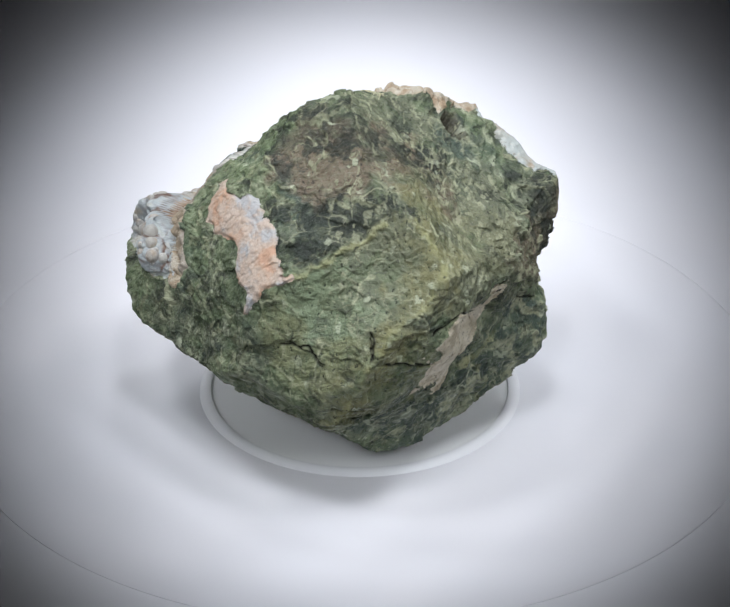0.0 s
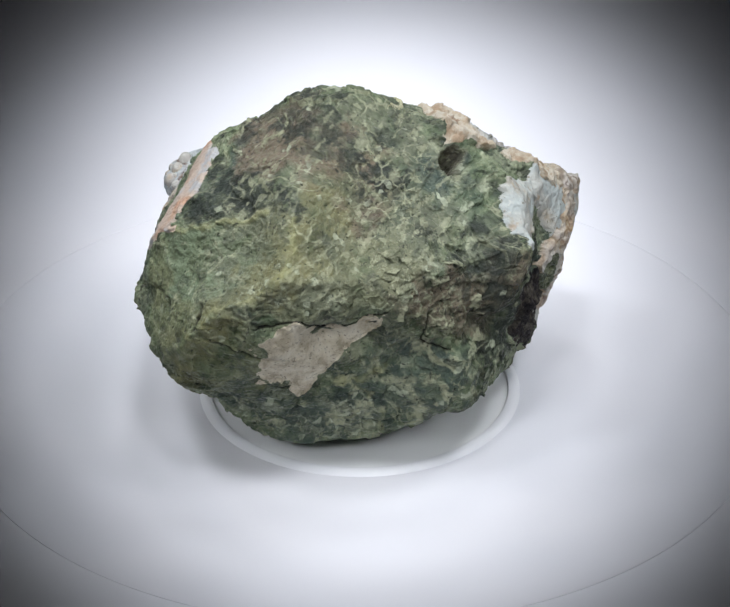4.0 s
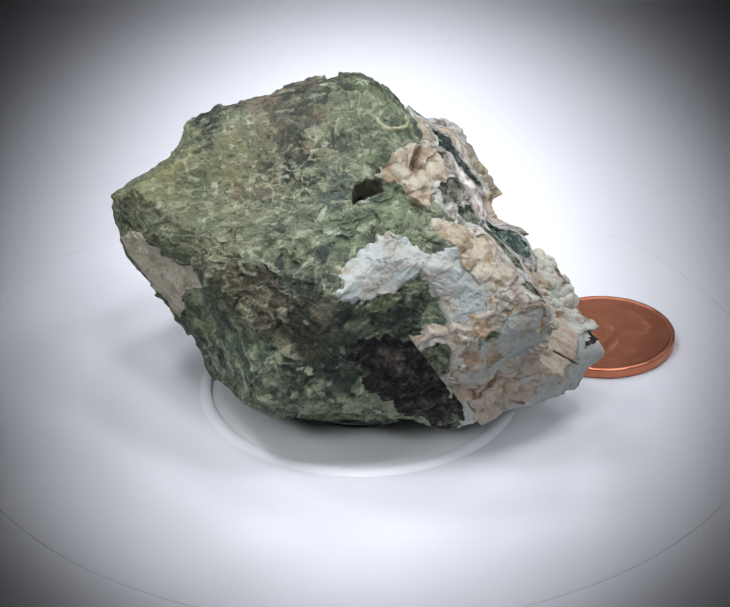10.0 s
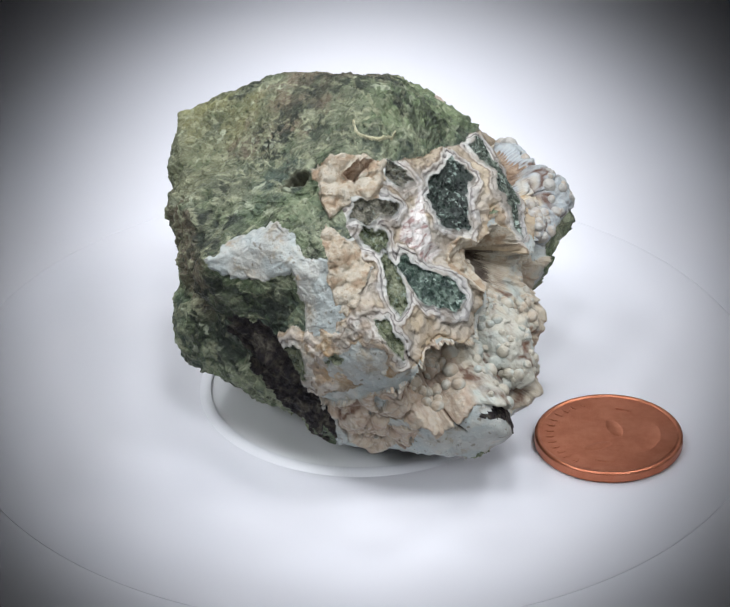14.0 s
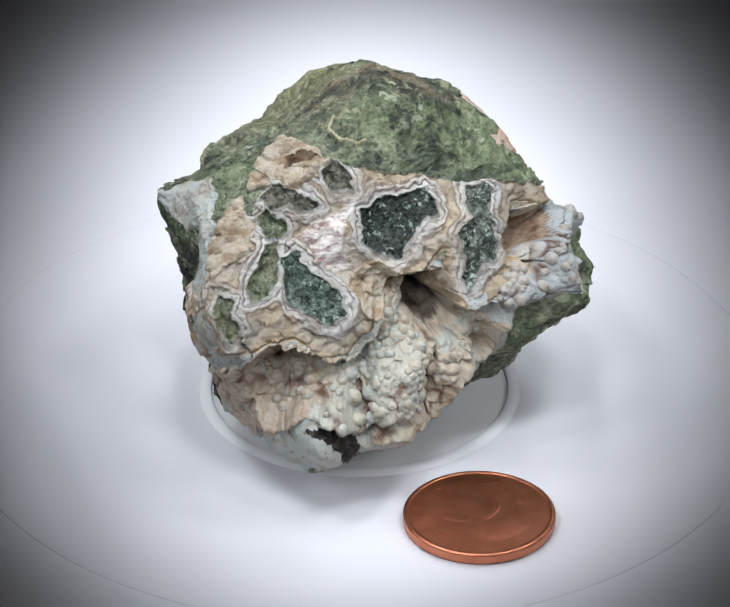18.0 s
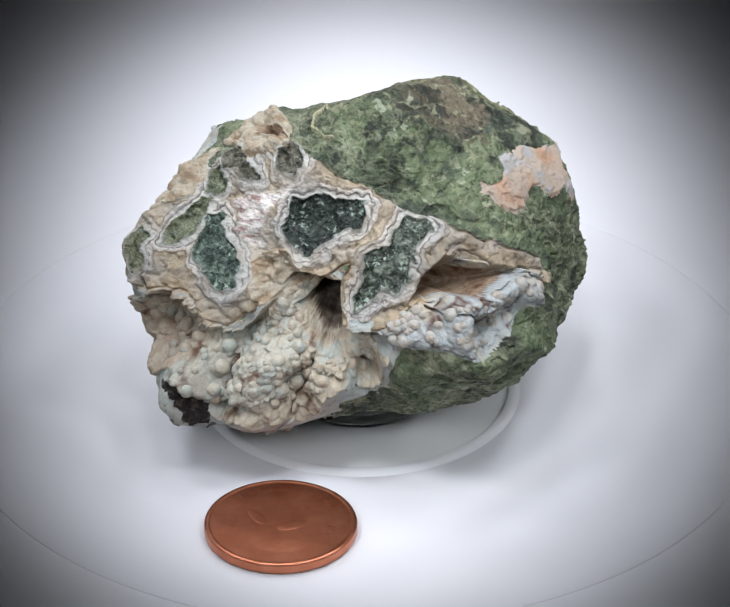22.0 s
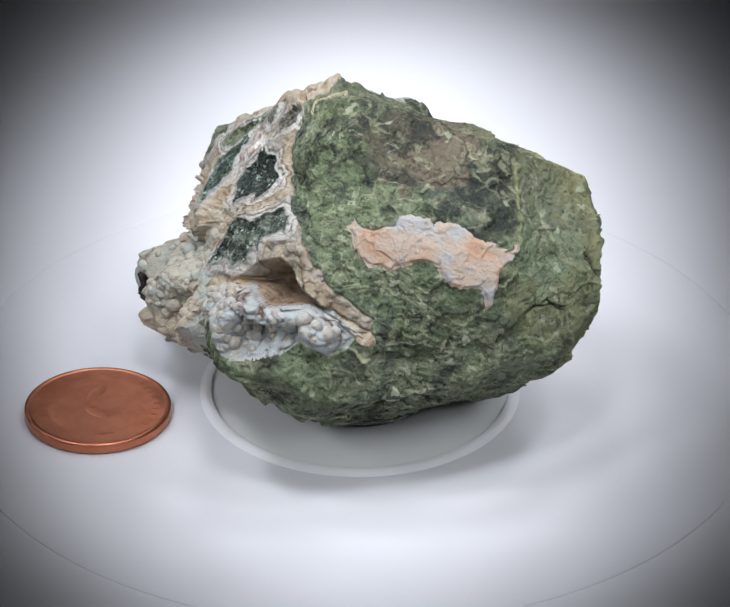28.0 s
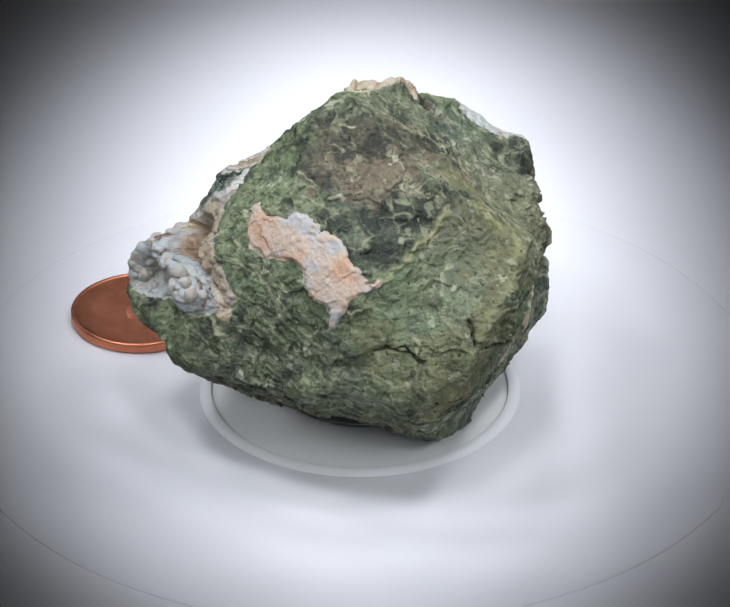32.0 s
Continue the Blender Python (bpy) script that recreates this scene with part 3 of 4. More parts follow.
OUTLINES["dark1"] = (-58.4, [(15.7, 22.9), (19.3, 24.1), (23.6, 22.6), (23.0, 17.6), (20.5, 11.8), (16.7, 14.1), (15.0, 18.8)])
OUTLINES["dark2"] = (-58.4, [(-10.1, 35.9), (-6.5, 37.5), (-3.0, 37.6), (-1.5, 34.0), (-2.4, 32.2), (-6.4, 31.6), (-8.8, 32.9)])
OUTLINES["dark3"] = (-58.4, [(-19.9, 23.0), (-17.0, 27.4), (-12.2, 25.8), (-7.5, 23.3), (-4.1, 21.6), (-6.4, 19.9), (-14.5, 19.7), (-19.1, 19.4)])
OUTLINES["dark4"] = (-155.4, [(-0.1, 31.6), (3.4, 34.9), (7.9, 36.3), (11.1, 33.5), (7.5, 31.6), (5.1, 29.8), (7.4, 26.3), (3.4, 26.3), (0.5, 28.6)])
OUTLINES["dark5"] = (-155.4, [(13.3, 28.7), (18.5, 25.8), (19.6, 22.2), (16.6, 22.8), (13.8, 24.5)])
OUTLINES["moss"] = (120.4, [(-4.2, 35.9), (1.7, 38.4), (7.6, 36.9), (13.6, 36.0), (18.2, 30.1), (21.1, 23.6), (13.3, 25.8), (5.2, 28.7), (-1.8, 31.7)])
OUTLINES["dark7"] = (25.7, [(-9.7, 6.4), (-4.2, 7.1), (4.5, 4.8), (9.1, 4.1), (6.2, 2.6), (3.3, -1.6), (-1.9, -0.0), (-7.7, 3.2)])
OUTLINES["dark6"] = (4.7, [(-5.3, 7.3), (5.0, 9.0), (6.2, 4.9), (3.3, -2.2), (-0.8, 0.2), (-4.2, 2.6)])
OUTLINES["plate"] = (-155.4, [(8.8, 22.5), (10.9, 23.6), (13.5, 23.3), (15.4, 21.0), (14.8, 19.3), (12.3, 21.1)])
OUTLINES["flakes"] = (-26.9, [(-7.6, 14.2), (-3.0, 16.5), (7.4, 16.5), (9.7, 11.8), (9.2, 4.9), (10.9, 2.5), (5.1, 0.8), (0.4, 4.9), (-4.2, 8.4)])
OUTLINES["lowpale"] = (4.7, [(-23.7, 5.9), (-17.8, 8.4), (-12.3, 7.3), (-8.9, 2.6), (-7.8, -2.1), (-12.7, -2.4), (-18.3, -0.7)])
OUTLINES["sidecrust"] = (173.0, [(-12.3, 11.0), (-11.2, 11.9), (-10.0, 10.4), (-9.3, 6.0), (-7.6, 6.4), (-10.0, 5.5), (-11.2, 7.3)])
OUTLINES["crack1"] = (-113.4, [(1.9, 5.5), (4.2, 5.5), (5.3, 6.0), (6.7, 4.3), (8.0, 3.6)])
OUTLINES["crack2"] = (-113.4, [(13.4, 8.5), (13.8, 7.3), (14.1, 5.7)])
OUTLINES["crack3"] = (-155.4, [(28.2, 17.6), (29.1, 16.5), (29.9, 14.7)])
OUTLINES["crack4"] = (-155.4, [(21.3, 10.6), (23.7, 10.9), (25.8, 10.6)])
# dark line that stands for the shade along the tan film's top
OUTLINES["crack5"] = (-16.4, [(-9.9, 11.0), (-14.5, 11.0), (-18.6, 11.9), (-21.5, 13.0), (-25.6, 13.7)])
OUTLINES["crack6"] = (-16.4, [(-4.1, 9.0), (-4.7, 6.1), (-1.3, 3.8)])
OUTLINES["crack7"] = (46.8, [(10.7, 6.1), (13.1, 2.6), (14.3, -1.0), (17.9, -3.3)])
OUTLINES["crack8"] = (152.0, [(-18.1, 6.0), (-18.7, 3.3), (-20.4, 1.9), (-22.2, 1.9)])
OUTLINES["crack9"] = (152.0, [(-10.6, 3.8), (-11.2, 1.1), (-12.9, -0.8), (-12.9, -2.0)])
OUTLINES["crack10"] = (120.4, [(-8.6, 2.1), (-7.9, -0.8), (-8.9, -2.6), (-10.4, -2.8)])
OUTLINES["crack11"] = (173.0, [(-4.2, 10.7), (-3.3, 9.0), (-0.1, 7.3), (1.3, 6.4)])
OUTLINES["seam1"] = (-58.4, [(-3.8, 14.7), (-6.9, 11.9), (-9.8, 10.2), (-13.2, 8.5), (-16.2, 5.1), (-18.8, -0.3)])
OUTLINES["seam2"] = (-58.4, [(-4.4, 21.0), (-3.8, 14.7)])
OUTLINES["seam3"] = (-155.4, [(19.7, 28.2), (19.7, 21.0), (18.9, 16.4)])
OUTLINES["seam4"] = (-26.9, [(-12.4, 3.1), (-8.9, 2.6), (-4.8, 2.9)])
OUTLINES["seam5"] = (-26.9, [(-7.7, 1.4), (-4.9, -2.2), (-4.3, -4.7)])
OUTLINES["worm"] = (46.8, [(-0.1, 33.9), (0.4, 33.0), (1.2, 32.2), (3.4, 31.8), (4.9, 32.3), (5.0, 33.0)])


def ways(az, el):
    az, el = np.radians(az), np.radians(el)
    return np.stack([np.cos(el) * np.cos(az), np.cos(el) * np.sin(az), np.sin(el)], 1)


def cube_sphere(n):
    """Directions and quads of a sphere made of six square grids."""
    g = np.tan(np.linspace(-math.pi / 4, math.pi / 4, n + 1))
    a, b = np.meshgrid(g, g, indexing="ij")
    one = np.ones_like(a)
    sides = [(one, a, b), (-one, b, a), (b, one, a), (a, -one, b), (a, b, one), (b, a, -one)]
    d = np.concatenate([np.stack(s, -1).reshape(-1, 3) for s in sides])
    d /= np.linalg.norm(d, axis=1)[:, None]
    i = np.arange(n * (n + 1)).reshape(n, n + 1)[:, :n].reshape(-1)
    q = np.stack([i, i + n + 1, i + n + 2, i + 1], 1)
    quads = np.concatenate([q + k * (n + 1) ** 2 for k in range(6)])
    key = np.round(d * 200000).astype(np.int64) @ np.array([1, 1 << 20, 1 << 40])
    _, first, back = np.unique(key, return_index=True, return_inverse=True)
    return d[first], back.reshape(-1)[quads]


def grain(p, seed):
    """Smooth value noise, -1 to 1, one cell a unit."""
    base = np.floor(p).astype(np.int64)
    f = (p - base).astype(np.float32)
    f = f * f * f * (f * (f * 6 - 15) + 10)
    out = np.zeros(len(p), np.float32)
    for corner in range(8):
        o = np.array([(corner >> k) & 1 for k in range(3)])
        c = (base + o).astype(np.uint32)
        hsh = (c[:, 0] * np.uint32(73856093)) ^ (c[:, 1] * np.uint32(19349663)) ^ (c[:, 2] * np.uint32(83492791)) ^ np.uint32(seed * 2654435761 % 2 ** 32)
        hsh = (hsh ^ (hsh >> np.uint32(13))) * np.uint32(1274126177)
        hsh = (hsh ^ (hsh >> np.uint32(16))) & np.uint32(0xFFFF)
        wgt = (f[:, 0] if o[0] else 1 - f[:, 0]) * (f[:, 1] if o[1] else 1 - f[:, 1]) * (f[:, 2] if o[2] else 1 - f[:, 2])
        out += wgt * (hsh.astype(np.float32) / 32767.5 - 1)
    return out


def layers(p, size, octaves, seed, fall=0.5):
    out, amp = np.zeros(len(p)), 1.0
    for k in range(octaves):
        out += amp * grain(p / size + 17.3 * k, seed + k)
        size, amp = size / 2.03, amp * fall
    return out


def knobs(p, size, seed):
    """Distance to the nearest and second nearest of scattered points, one a cell, in cells."""
    q = p / size
    base = np.floor(q).astype(np.int64)
    one, two = np.full(len(p), 9.0), np.full(len(p), 9.0)
    for dx in (-1, 0, 1):
        for dy in (-1, 0, 1):
            for dz in (-1, 0, 1):
                c = (base + (dx, dy, dz))
                at = c + 0.5
                cu = c.astype(np.uint32)
                for axis in range(3):
                    hsh = (cu[:, 0] * np.uint32(73856093)) ^ (cu[:, 1] * np.uint32(19349663)) ^ (cu[:, 2] * np.uint32(83492791)) ^ np.uint32((seed + axis) * 40503 % 2 ** 32)
                    hsh = (hsh ^ (hsh >> np.uint32(13))) * np.uint32(1274126177)
                    at[:, axis] += (((hsh ^ (hsh >> np.uint32(16))) & np.uint32(0xFFFF)).astype(float) / 65535 - 0.5) * 0.85
                d = np.linalg.norm(q - at, axis=1)
                two = np.minimum(two, np.maximum(one, d))
                one = np.minimum(one, d)
    return one, two


def facets(p, size, seed):
    """Small tilted flat faces, one to each scattered point, in units of size, and a chance value for each face, and the nearness of its border."""
    q = p / size
    base = np.floor(q - 0.5).astype(np.int64)
    one, two, tilt, luck = np.full(len(p), 9.0), np.full(len(p), 9.0), np.zeros(len(p)), np.zeros(len(p))
    for dx in (0, 1):
        for dy in (0, 1):
            for dz in (0, 1):
                c = base + (dx, dy, dz)
                cu = c.astype(np.uint32)
                rnd = []
                hsh = (cu[:, 0] * np.uint32(73856093)) ^ (cu[:, 1] * np.uint32(19349663)) ^ (cu[:, 2] * np.uint32(83492791)) ^ np.uint32(seed * 40503 % 2 ** 32)
                for axis in range(6):
                    hsh = (hsh ^ (hsh >> np.uint32(13))) * np.uint32(1274126177)
                    rnd.append((((hsh >> np.uint32(7)) & np.uint32(0xFFFF)).astype(float) / 65535 - 0.5))
                off = q - (c + 0.5 + 0.6 * np.stack(rnd[:3], 1))
                d = (off ** 2).sum(1)
                near = d < one
                two = np.minimum(two, np.maximum(one, d))
                one = np.where(near, d, one)
                tilt = np.where(near, (off * np.stack(rnd[3:], 1)).sum(1) * 2.2 + rnd[3] * 0.5, tilt)
                luck = np.where(near, rnd[5] + 0.5, luck)
    return tilt, luck, ease(1 - (np.sqrt(two) - np.sqrt(one)) / 0.13)


def ease(x):
    x = np.clip(x, 0, 1)
    return x * x * (3 - 2 * x)


def hewn(d):
    az, el, dist = np.array(UPPER_FACES + LOWER_FACES).T
    g = d @ ways(az, el).T
    r = np.where(g > 0.08, dist / np.maximum(g, 0.08), 900.0)
    r = (r ** -160.0).sum(1) ** (-1 / 160.0)
    for az, el, wide, high in SWELLS + HOLLOWS + DENTS + LUMPS + NICKS:
        a = np.arccos(np.clip(d @ ways([az], [el])[0], -1, 1))
        r += high * np.exp(-(a / radians(wide)) ** 2)
    return r


def flat(p, az):
    a = radians(az)
    right = np.array((-math.sin(a), math.cos(a), 0))
    up = np.array((-math.sin(SLANT) * math.cos(a), -math.sin(SLANT) * math.sin(a), math.cos(SLANT)))
    return np.stack([p @ right, p @ up], 1)


def facing(d, az):
    return d @ ways([az], [31.17])[0]


def inside(name, p, d, ragged=0.35, closed=True):
    """How far inside a zone's border each place lies, in mm; outside it is negative. For an open line: minus the distance to it."""
    az, line = OUTLINES[name]
    out = np.full(len(p), -30.0)
    q = flat(p, az)
    lo, hi = np.min(line, 0) - 4, np.max(line, 0) + 4
    near = np.where((facing(d, az) > 0.02) & (q > lo).all(1) & (q < hi).all(1))[0]
    q, pp = q[near], p[near]
    q = q + ragged * np.stack([layers(pp, 1.6, 3, 31), layers(pp, 1.6, 3, 57)], 1)
    best, odd = np.full(len(q), 900.0), np.zeros(len(q), bool)
    line = np.array(line, float)
    for k in range(len(line)):
        if k == 0 and not closed:
            continue
        a, b = line[k - 1], line[k]
        ab = b - a
        t = np.clip(((q - a) @ ab) / (ab @ ab + 1e-9), 0, 1)
        best = np.minimum(best, np.linalg.norm(q - a - t[:, None] * ab, axis=1))
        if closed:
            cross = (a[1] > q[:, 1]) != (b[1] > q[:, 1])
            odd ^= cross & (q[:, 0] < (b[0] - a[0]) * (q[:, 1] - a[1]) / (b[1] - a[1] + 1e-12) + a[0])
    out[near] = np.where(odd, best, -best)
    return out


def streak_ledge(p, border):
    """Low steps that run along the streaked face."""
    run = flat(p, 4.7) @ np.array(((0.94, -0.34), (0.34, 0.94)))
    s = run[:, 1] / 1.9 + 0.9 * layers(p, 4.5, 3, 221) + 0.12 * run[:, 0]
    return (s - np.floor(s) - 0.5) * ease((border + 1.0) / 2) * ease(layers(p, 3.0, 2, 223) + 0.55)


def build_rock(fineness):
    d, quads = cube_sphere(fineness)
    r = hewn(d)
    p = MID + d * r[:, None]
    zone = {n: inside(n, p, d, {"pink": 0.45, "crust": 0.75, "tan": 0.7, "purple": 0.9, "cream": 0.5, "creamtop": 0.5, "sidecrust": 0.5, "rim": 0.6, "lining": 0.25}.get(n, 0.5 if n.startswith("clast") else 0.3)) for n in OUTLINES
            if not n.startswith(("crack", "worm", "seam"))}
    rift = np.zeros(len(p))
    for n in OUTLINES:
        if n.startswith("crack"):
            rift = np.maximum(rift, np.exp(-(inside(n, p, d, 0.25, False) / (0.2 if n in ("crack8", "crack9", "crack10") else 0.11)) ** 2))
    seam = np.zeros(len(p))
    for n in OUTLINES:
        if n.startswith("seam"):
            seam = np.maximum(seam, np.exp(-(inside(n, p, d, 0.45, False) / 0.32) ** 2))
    worm = np.maximum.reduce([inside(n, p, d, 0.15, False) for n in OUTLINES if n.startswith("worm")])
    clasts = [n for n in OUTLINES if n.startswith("clast")]
    clast = np.maximum.reduce([zone[n] for n in clasts])

    # which stuff each place is of
    kind = np.zeros(len(p), int)
    names = ["body", "pink_patch", "tan_film", "dark_stain", "pale_crust", "agate_vein", "cream_crust", "druse_floor", "blue_druse", "side_pocket", "pale_vein", "top_hollow", "deep_hollow"] + clasts
    kind[zone["tan"] > 0] = 2
    kind[zone["purple"] > 0] = 3
    kind[(zone["crust"] > 0) & (zone["crust_gap"] < 0)] = 4
    kind[(zone["floor"] > -1.0) | (zone["rim"] > 0)] = 4
    kind[zone["floor"] > 0] = 7
    kind[zone["cave"] > 0] = 7
    hole = inside("deep", p, d, 0.12)
    kind[zone["lining"] > -0.5] = 4
    kind[zone["lining"] > 0] = 8
    hollow = inside("pocket", p, d, 0.06)
    kind[hollow > 0] = 8
    kind[hollow > 0.6] = 9
    kind[(zone["cream"] > 0) | (zone["creamtop"] > 0)] = 6
    kind[(zone["field"] > 0) & ~((zone["creamtop"] > 0))] = 5
    kind[(zone["roof"] > 0) & (clast < -0.8) & (zone["deep"] < 0)] = 6
    kind[(zone["roof"] > -1.2) & (kind == 0)] = 6
    kind[(hollow > -0.8) & (kind == 0)] = 6
    kind[zone["sidecrust"] > 0] = 4
    kind[zone["cornerdark"] > 0] = 3
    kind[zone["tophole"] > 0] = 11
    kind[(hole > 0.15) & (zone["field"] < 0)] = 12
    kind[zone["pink"] > 0] = 1
    kind[worm > -0.13] = 10
    for k, n in enumerate(clasts):
        kind[zone[n] > 0] = 13 + k

    # relief
    body = kind == 0
    warped = p + 0.5 * np.stack([layers(p, 2.4, 3, s) for s in (5, 6, 7)], 1)
    slab, slab_luck, slab_joint = facets(warped, 4.2, 11)
    chip, chip_luck, chip_joint = facets(warped, 1.7, 13)
    crumb, crumb_luck, _ = facets(warped, 0.85, 17)
    plates = 0.50 * facets(warped, 7.5, 19)[0] + 0.42 * slab + 0.21 * chip + 0.05 * crumb
    rough = 0.20 * layers(p, 5.0, 2, 3) + 0.13 * (0.6 - 2 * np.abs(layers(p, 2.6, 2, 9))) + 0.13 * layers(p, 1.1, 3, 21)
    lay = p @ np.array((0.25, -0.33, 0.91)) / 1.15 + 1.1 * layers(p, 5.0, 3, 41)
    step = (lay - np.floor(lay)) - 0.5
    ledge = 0.22 * step * ease(layers(p, 4.0, 2, 77) * 0.9 + 0.45)
    calm = np.where(body | (kind == 3), 1.0, 0.4)
    smooth_face = ease((np.maximum(np.maximum(zone["sunny"], zone["sage"]), zone["grey"]) + 0.5) / 2.0)
    low_rough = ease((20.0 - p[:, 2]) / 8.0) * np.where(body, 1.0, 0.0)
    h = rough * np.where(body, 1.0, 0.55) + low_rough * (0.16 * facets(warped, 2.9, 13)[0] + 0.1 * ledge) + (ledge + plates) * calm * (1 - 0.55 * smooth_face)
    h -= 0.55 * rift
    h += np.where(kind == 10, 0.4, 0.0)
    h += 0.25 * seam + 0.5 * ease(zone["creamtop"] / 0.5) + 0.35 * ease(zone["pink"] / 0.5) + ease(zone["crust"] / 0.5) * (0.3 + 0.22 * layers(p, 3.2, 4, 111, 0.55))
    h -= 0.25 * ease(zone["tan"] / 0.4) + 0.35 * ease(zone["purple"] / 0.8) * (1 + layers(p, 1.2, 3, 91))
    # veins stand proud, the dark fragments lie a little lower and are rough
    band = np.clip(-clast, 0, 6)
    h += 0.55 * ease(zone["field"] / 0.5) - 0.35 * ease(clast / 0.35) + 0.22 * ease(clast / 0.3) * layers(p, 0.8, 3, 61)
    h += np.where(kind == 5, 0.13 * np.cos(band * 5.5) * ease(1.8 - band) + 0.16 * layers(p, 1.4, 3, 71), 0)
    # hollows below and beside the veins
    off = np.clip(-inside("field", p, d, 0.0), 0, 30)
    h -= 4.5 * np.exp(-off / 2.6) * ease(zone["floor"] / 0.8) + 3.0 * ease(zone["floor"] / 3.5)
    h -= 11.0 * ease((hole + 0.2) / 0.9)
    lip = np.exp(-np.clip(-hole, 0, 20) / 2.2) * ease(zone["field"] / 0.4)
    h += 0.9 * lip
    h -= 2.6 * ease(zone["cave"] / 2.0)
    h -= 1.6 * ease(zone["roof"] / 1.5)
    h += 4.0 * ease(zone["lobe"] / 3.0) * ease(-hole / 3.0)
    h -= 6.5 * ease(hollow / 1.7)
    h += 0.5 * ease((zone["lining"] + 0.3) / 1.5)
    h -= 4.0 * ease(zone["hole_top"] / 0.5)
    h -= 0.8 * ease(zone["crust_gap"] / 0.4) + 3.0 * ease(zone["tophole"] / 0.8)
    crumble = ease((zone["flakes"] + 0.8) / 1.5)
    bits = facets(warped, 2.3, 29)[0]
    h += crumble * (0.5 * bits + 0.25 * plates) + 0.35 * streak_ledge(p, zone["grey"])
    p = MID + d * (r + h)[:, None]
    # hollows reach up behind the edge above them
    up = 2.0 * ease((hole + 0.2) / 0.9) + 2.2 * np.exp(-off / 1.6) * ease(zone["floor"] / 0.7) * ease(-zone["deep"] / 1.5) - 1.5 * ease(hollow / 1.7)
    p[:, 2] += up - 0.6 * lip
    # round knobs of the druse
    cleft, push = np.zeros(len(p)), np.zeros(len(p))
    for who, sizes, highs in ((7, (5.0, 2.0, 0.95), (2.0, 0.9, 0.20)), (8, (4.0, 1.9, 0.9), (1.7, 0.85, 0.18)), (6, (3.0, 1.6, 0.8), (0.9, 0.8, 0.18)), (9, (2.6, 1.3, 0.7), (0.5, 0.4, 0.12)), (12, (2.6, 1.4, 0.7), (0.6, 0.5, 0.12))):
        at = kind == who
        wavy = p[at] + 0.25 * np.stack([layers(p[at], 1.2, 2, s) for s in (15, 16, 17)], 1)
        for turn, (size, high) in enumerate(zip(sizes, highs)):
            one, two = knobs(wavy, size, 5 + turn)
            push[at] += high * (np.sqrt(np.clip(1 - one ** 2 * 1.45, 0, 1)) - 0.6)
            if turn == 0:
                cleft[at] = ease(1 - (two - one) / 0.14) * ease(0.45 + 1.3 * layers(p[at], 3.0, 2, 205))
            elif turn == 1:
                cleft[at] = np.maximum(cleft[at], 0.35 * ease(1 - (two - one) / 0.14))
    push -= 1.1 * rift * np.isin(kind, (7, 8))
    at = kind == 5
    one, two = knobs(p[at] + 0.3 * np.stack([layers(p[at], 1.2, 2, s) for s in (25, 26, 27)], 1), 1.7, 9)
    outer = ease((band[at] - 1.5) / 0.7) * (1 - ease((zone["bright"][at] + 0.5) / 0.8))
    push[at] += outer * (0.75 * np.sqrt(np.clip(1 - one ** 2 * 1.45, 0, 1)) - 0.95)
    p += d * push[:, None]
    p[:, 2] = np.maximum(p[:, 2], 3.3 + 0.02 * layers(p, 1.0, 1, 2))

    tone = {}
    soft = layers(p, 2.2, 4, 101)
    tone["brown"] = np.clip(ease((zone["brown"] + 1.5 + 1.6 * soft) / 2.5) + 0.9 * ease((zone["brownlow"] + 1.5 + 2 * soft) / 3) + 0.5 * ease(zone["hole_top"] + 0.6), 0, 1)
    tone["olive"] = np.clip(ease((zone["olive"] + 2 + 2 * soft) / 3) + 0.4 * ease((zone["olive2"] + 2 + 2 * soft) / 3), 0, 1)
    near_vein = np.exp(-np.clip(-zone["field"], 0, 30) / 2.2) * np.where(body, 1.0, 0.0)
    tone["teal"] = np.clip(ease((np.maximum(zone["teal"], zone["plate"] * 2) + 0.8 + 1.5 * soft) / 1.6) + 0.9 * ease((np.maximum(zone["teallow"], zone["tealside"]) + 1.2 + 2.2 * soft) / 2.5) + 0.5 * ease((zone["tealface"] + 1 + 2 * soft) / 3) + near_vein * (0.55 + 0.5 * soft) + 0.4 * ease(layers(p, 6.0, 3, 131) * 1.6 - 0.35), 0, 1)
    # dark patches, pale streaks and flakes, with broken borders
    blot = layers(p, 5.5, 5, 151, 0.62)
    marks = np.maximum.reduce([zone[n] for n in zone if n.startswith("dark") or n == "cornerdark"])
    tone["dark"] = np.clip(0.95 * ease((marks + 0.8 + 2.0 * layers(p, 1.6, 4, 161, 0.65)) / 1.1) + 0.25 * ease((blot - 0.5) / 0.2), 0, 1) * (1 - 0.75 * ease((np.maximum(zone["sage"], zone["sunny"]) + 1) / 1.5))
    tone["dark"] *= 1 - 0.45 * ease((zone["brown"] + 0.5) / 2) * ease(0.4 - 1.5 * soft)
    run = flat(p, 4.7) @ np.array(((0.94, -0.34), (0.34, 0.94)))
    drift = grain(np.stack([run[:, 0] / 3.2, run[:, 1] / 0.5 + 1.0 * layers(p, 3.0, 4, 171), p[:, 2] * 0], 1), 173) + 0.5 * layers(p, 1.0, 3, 175)
    streaky = ease((zone["grey"] + 1.5) / 2)
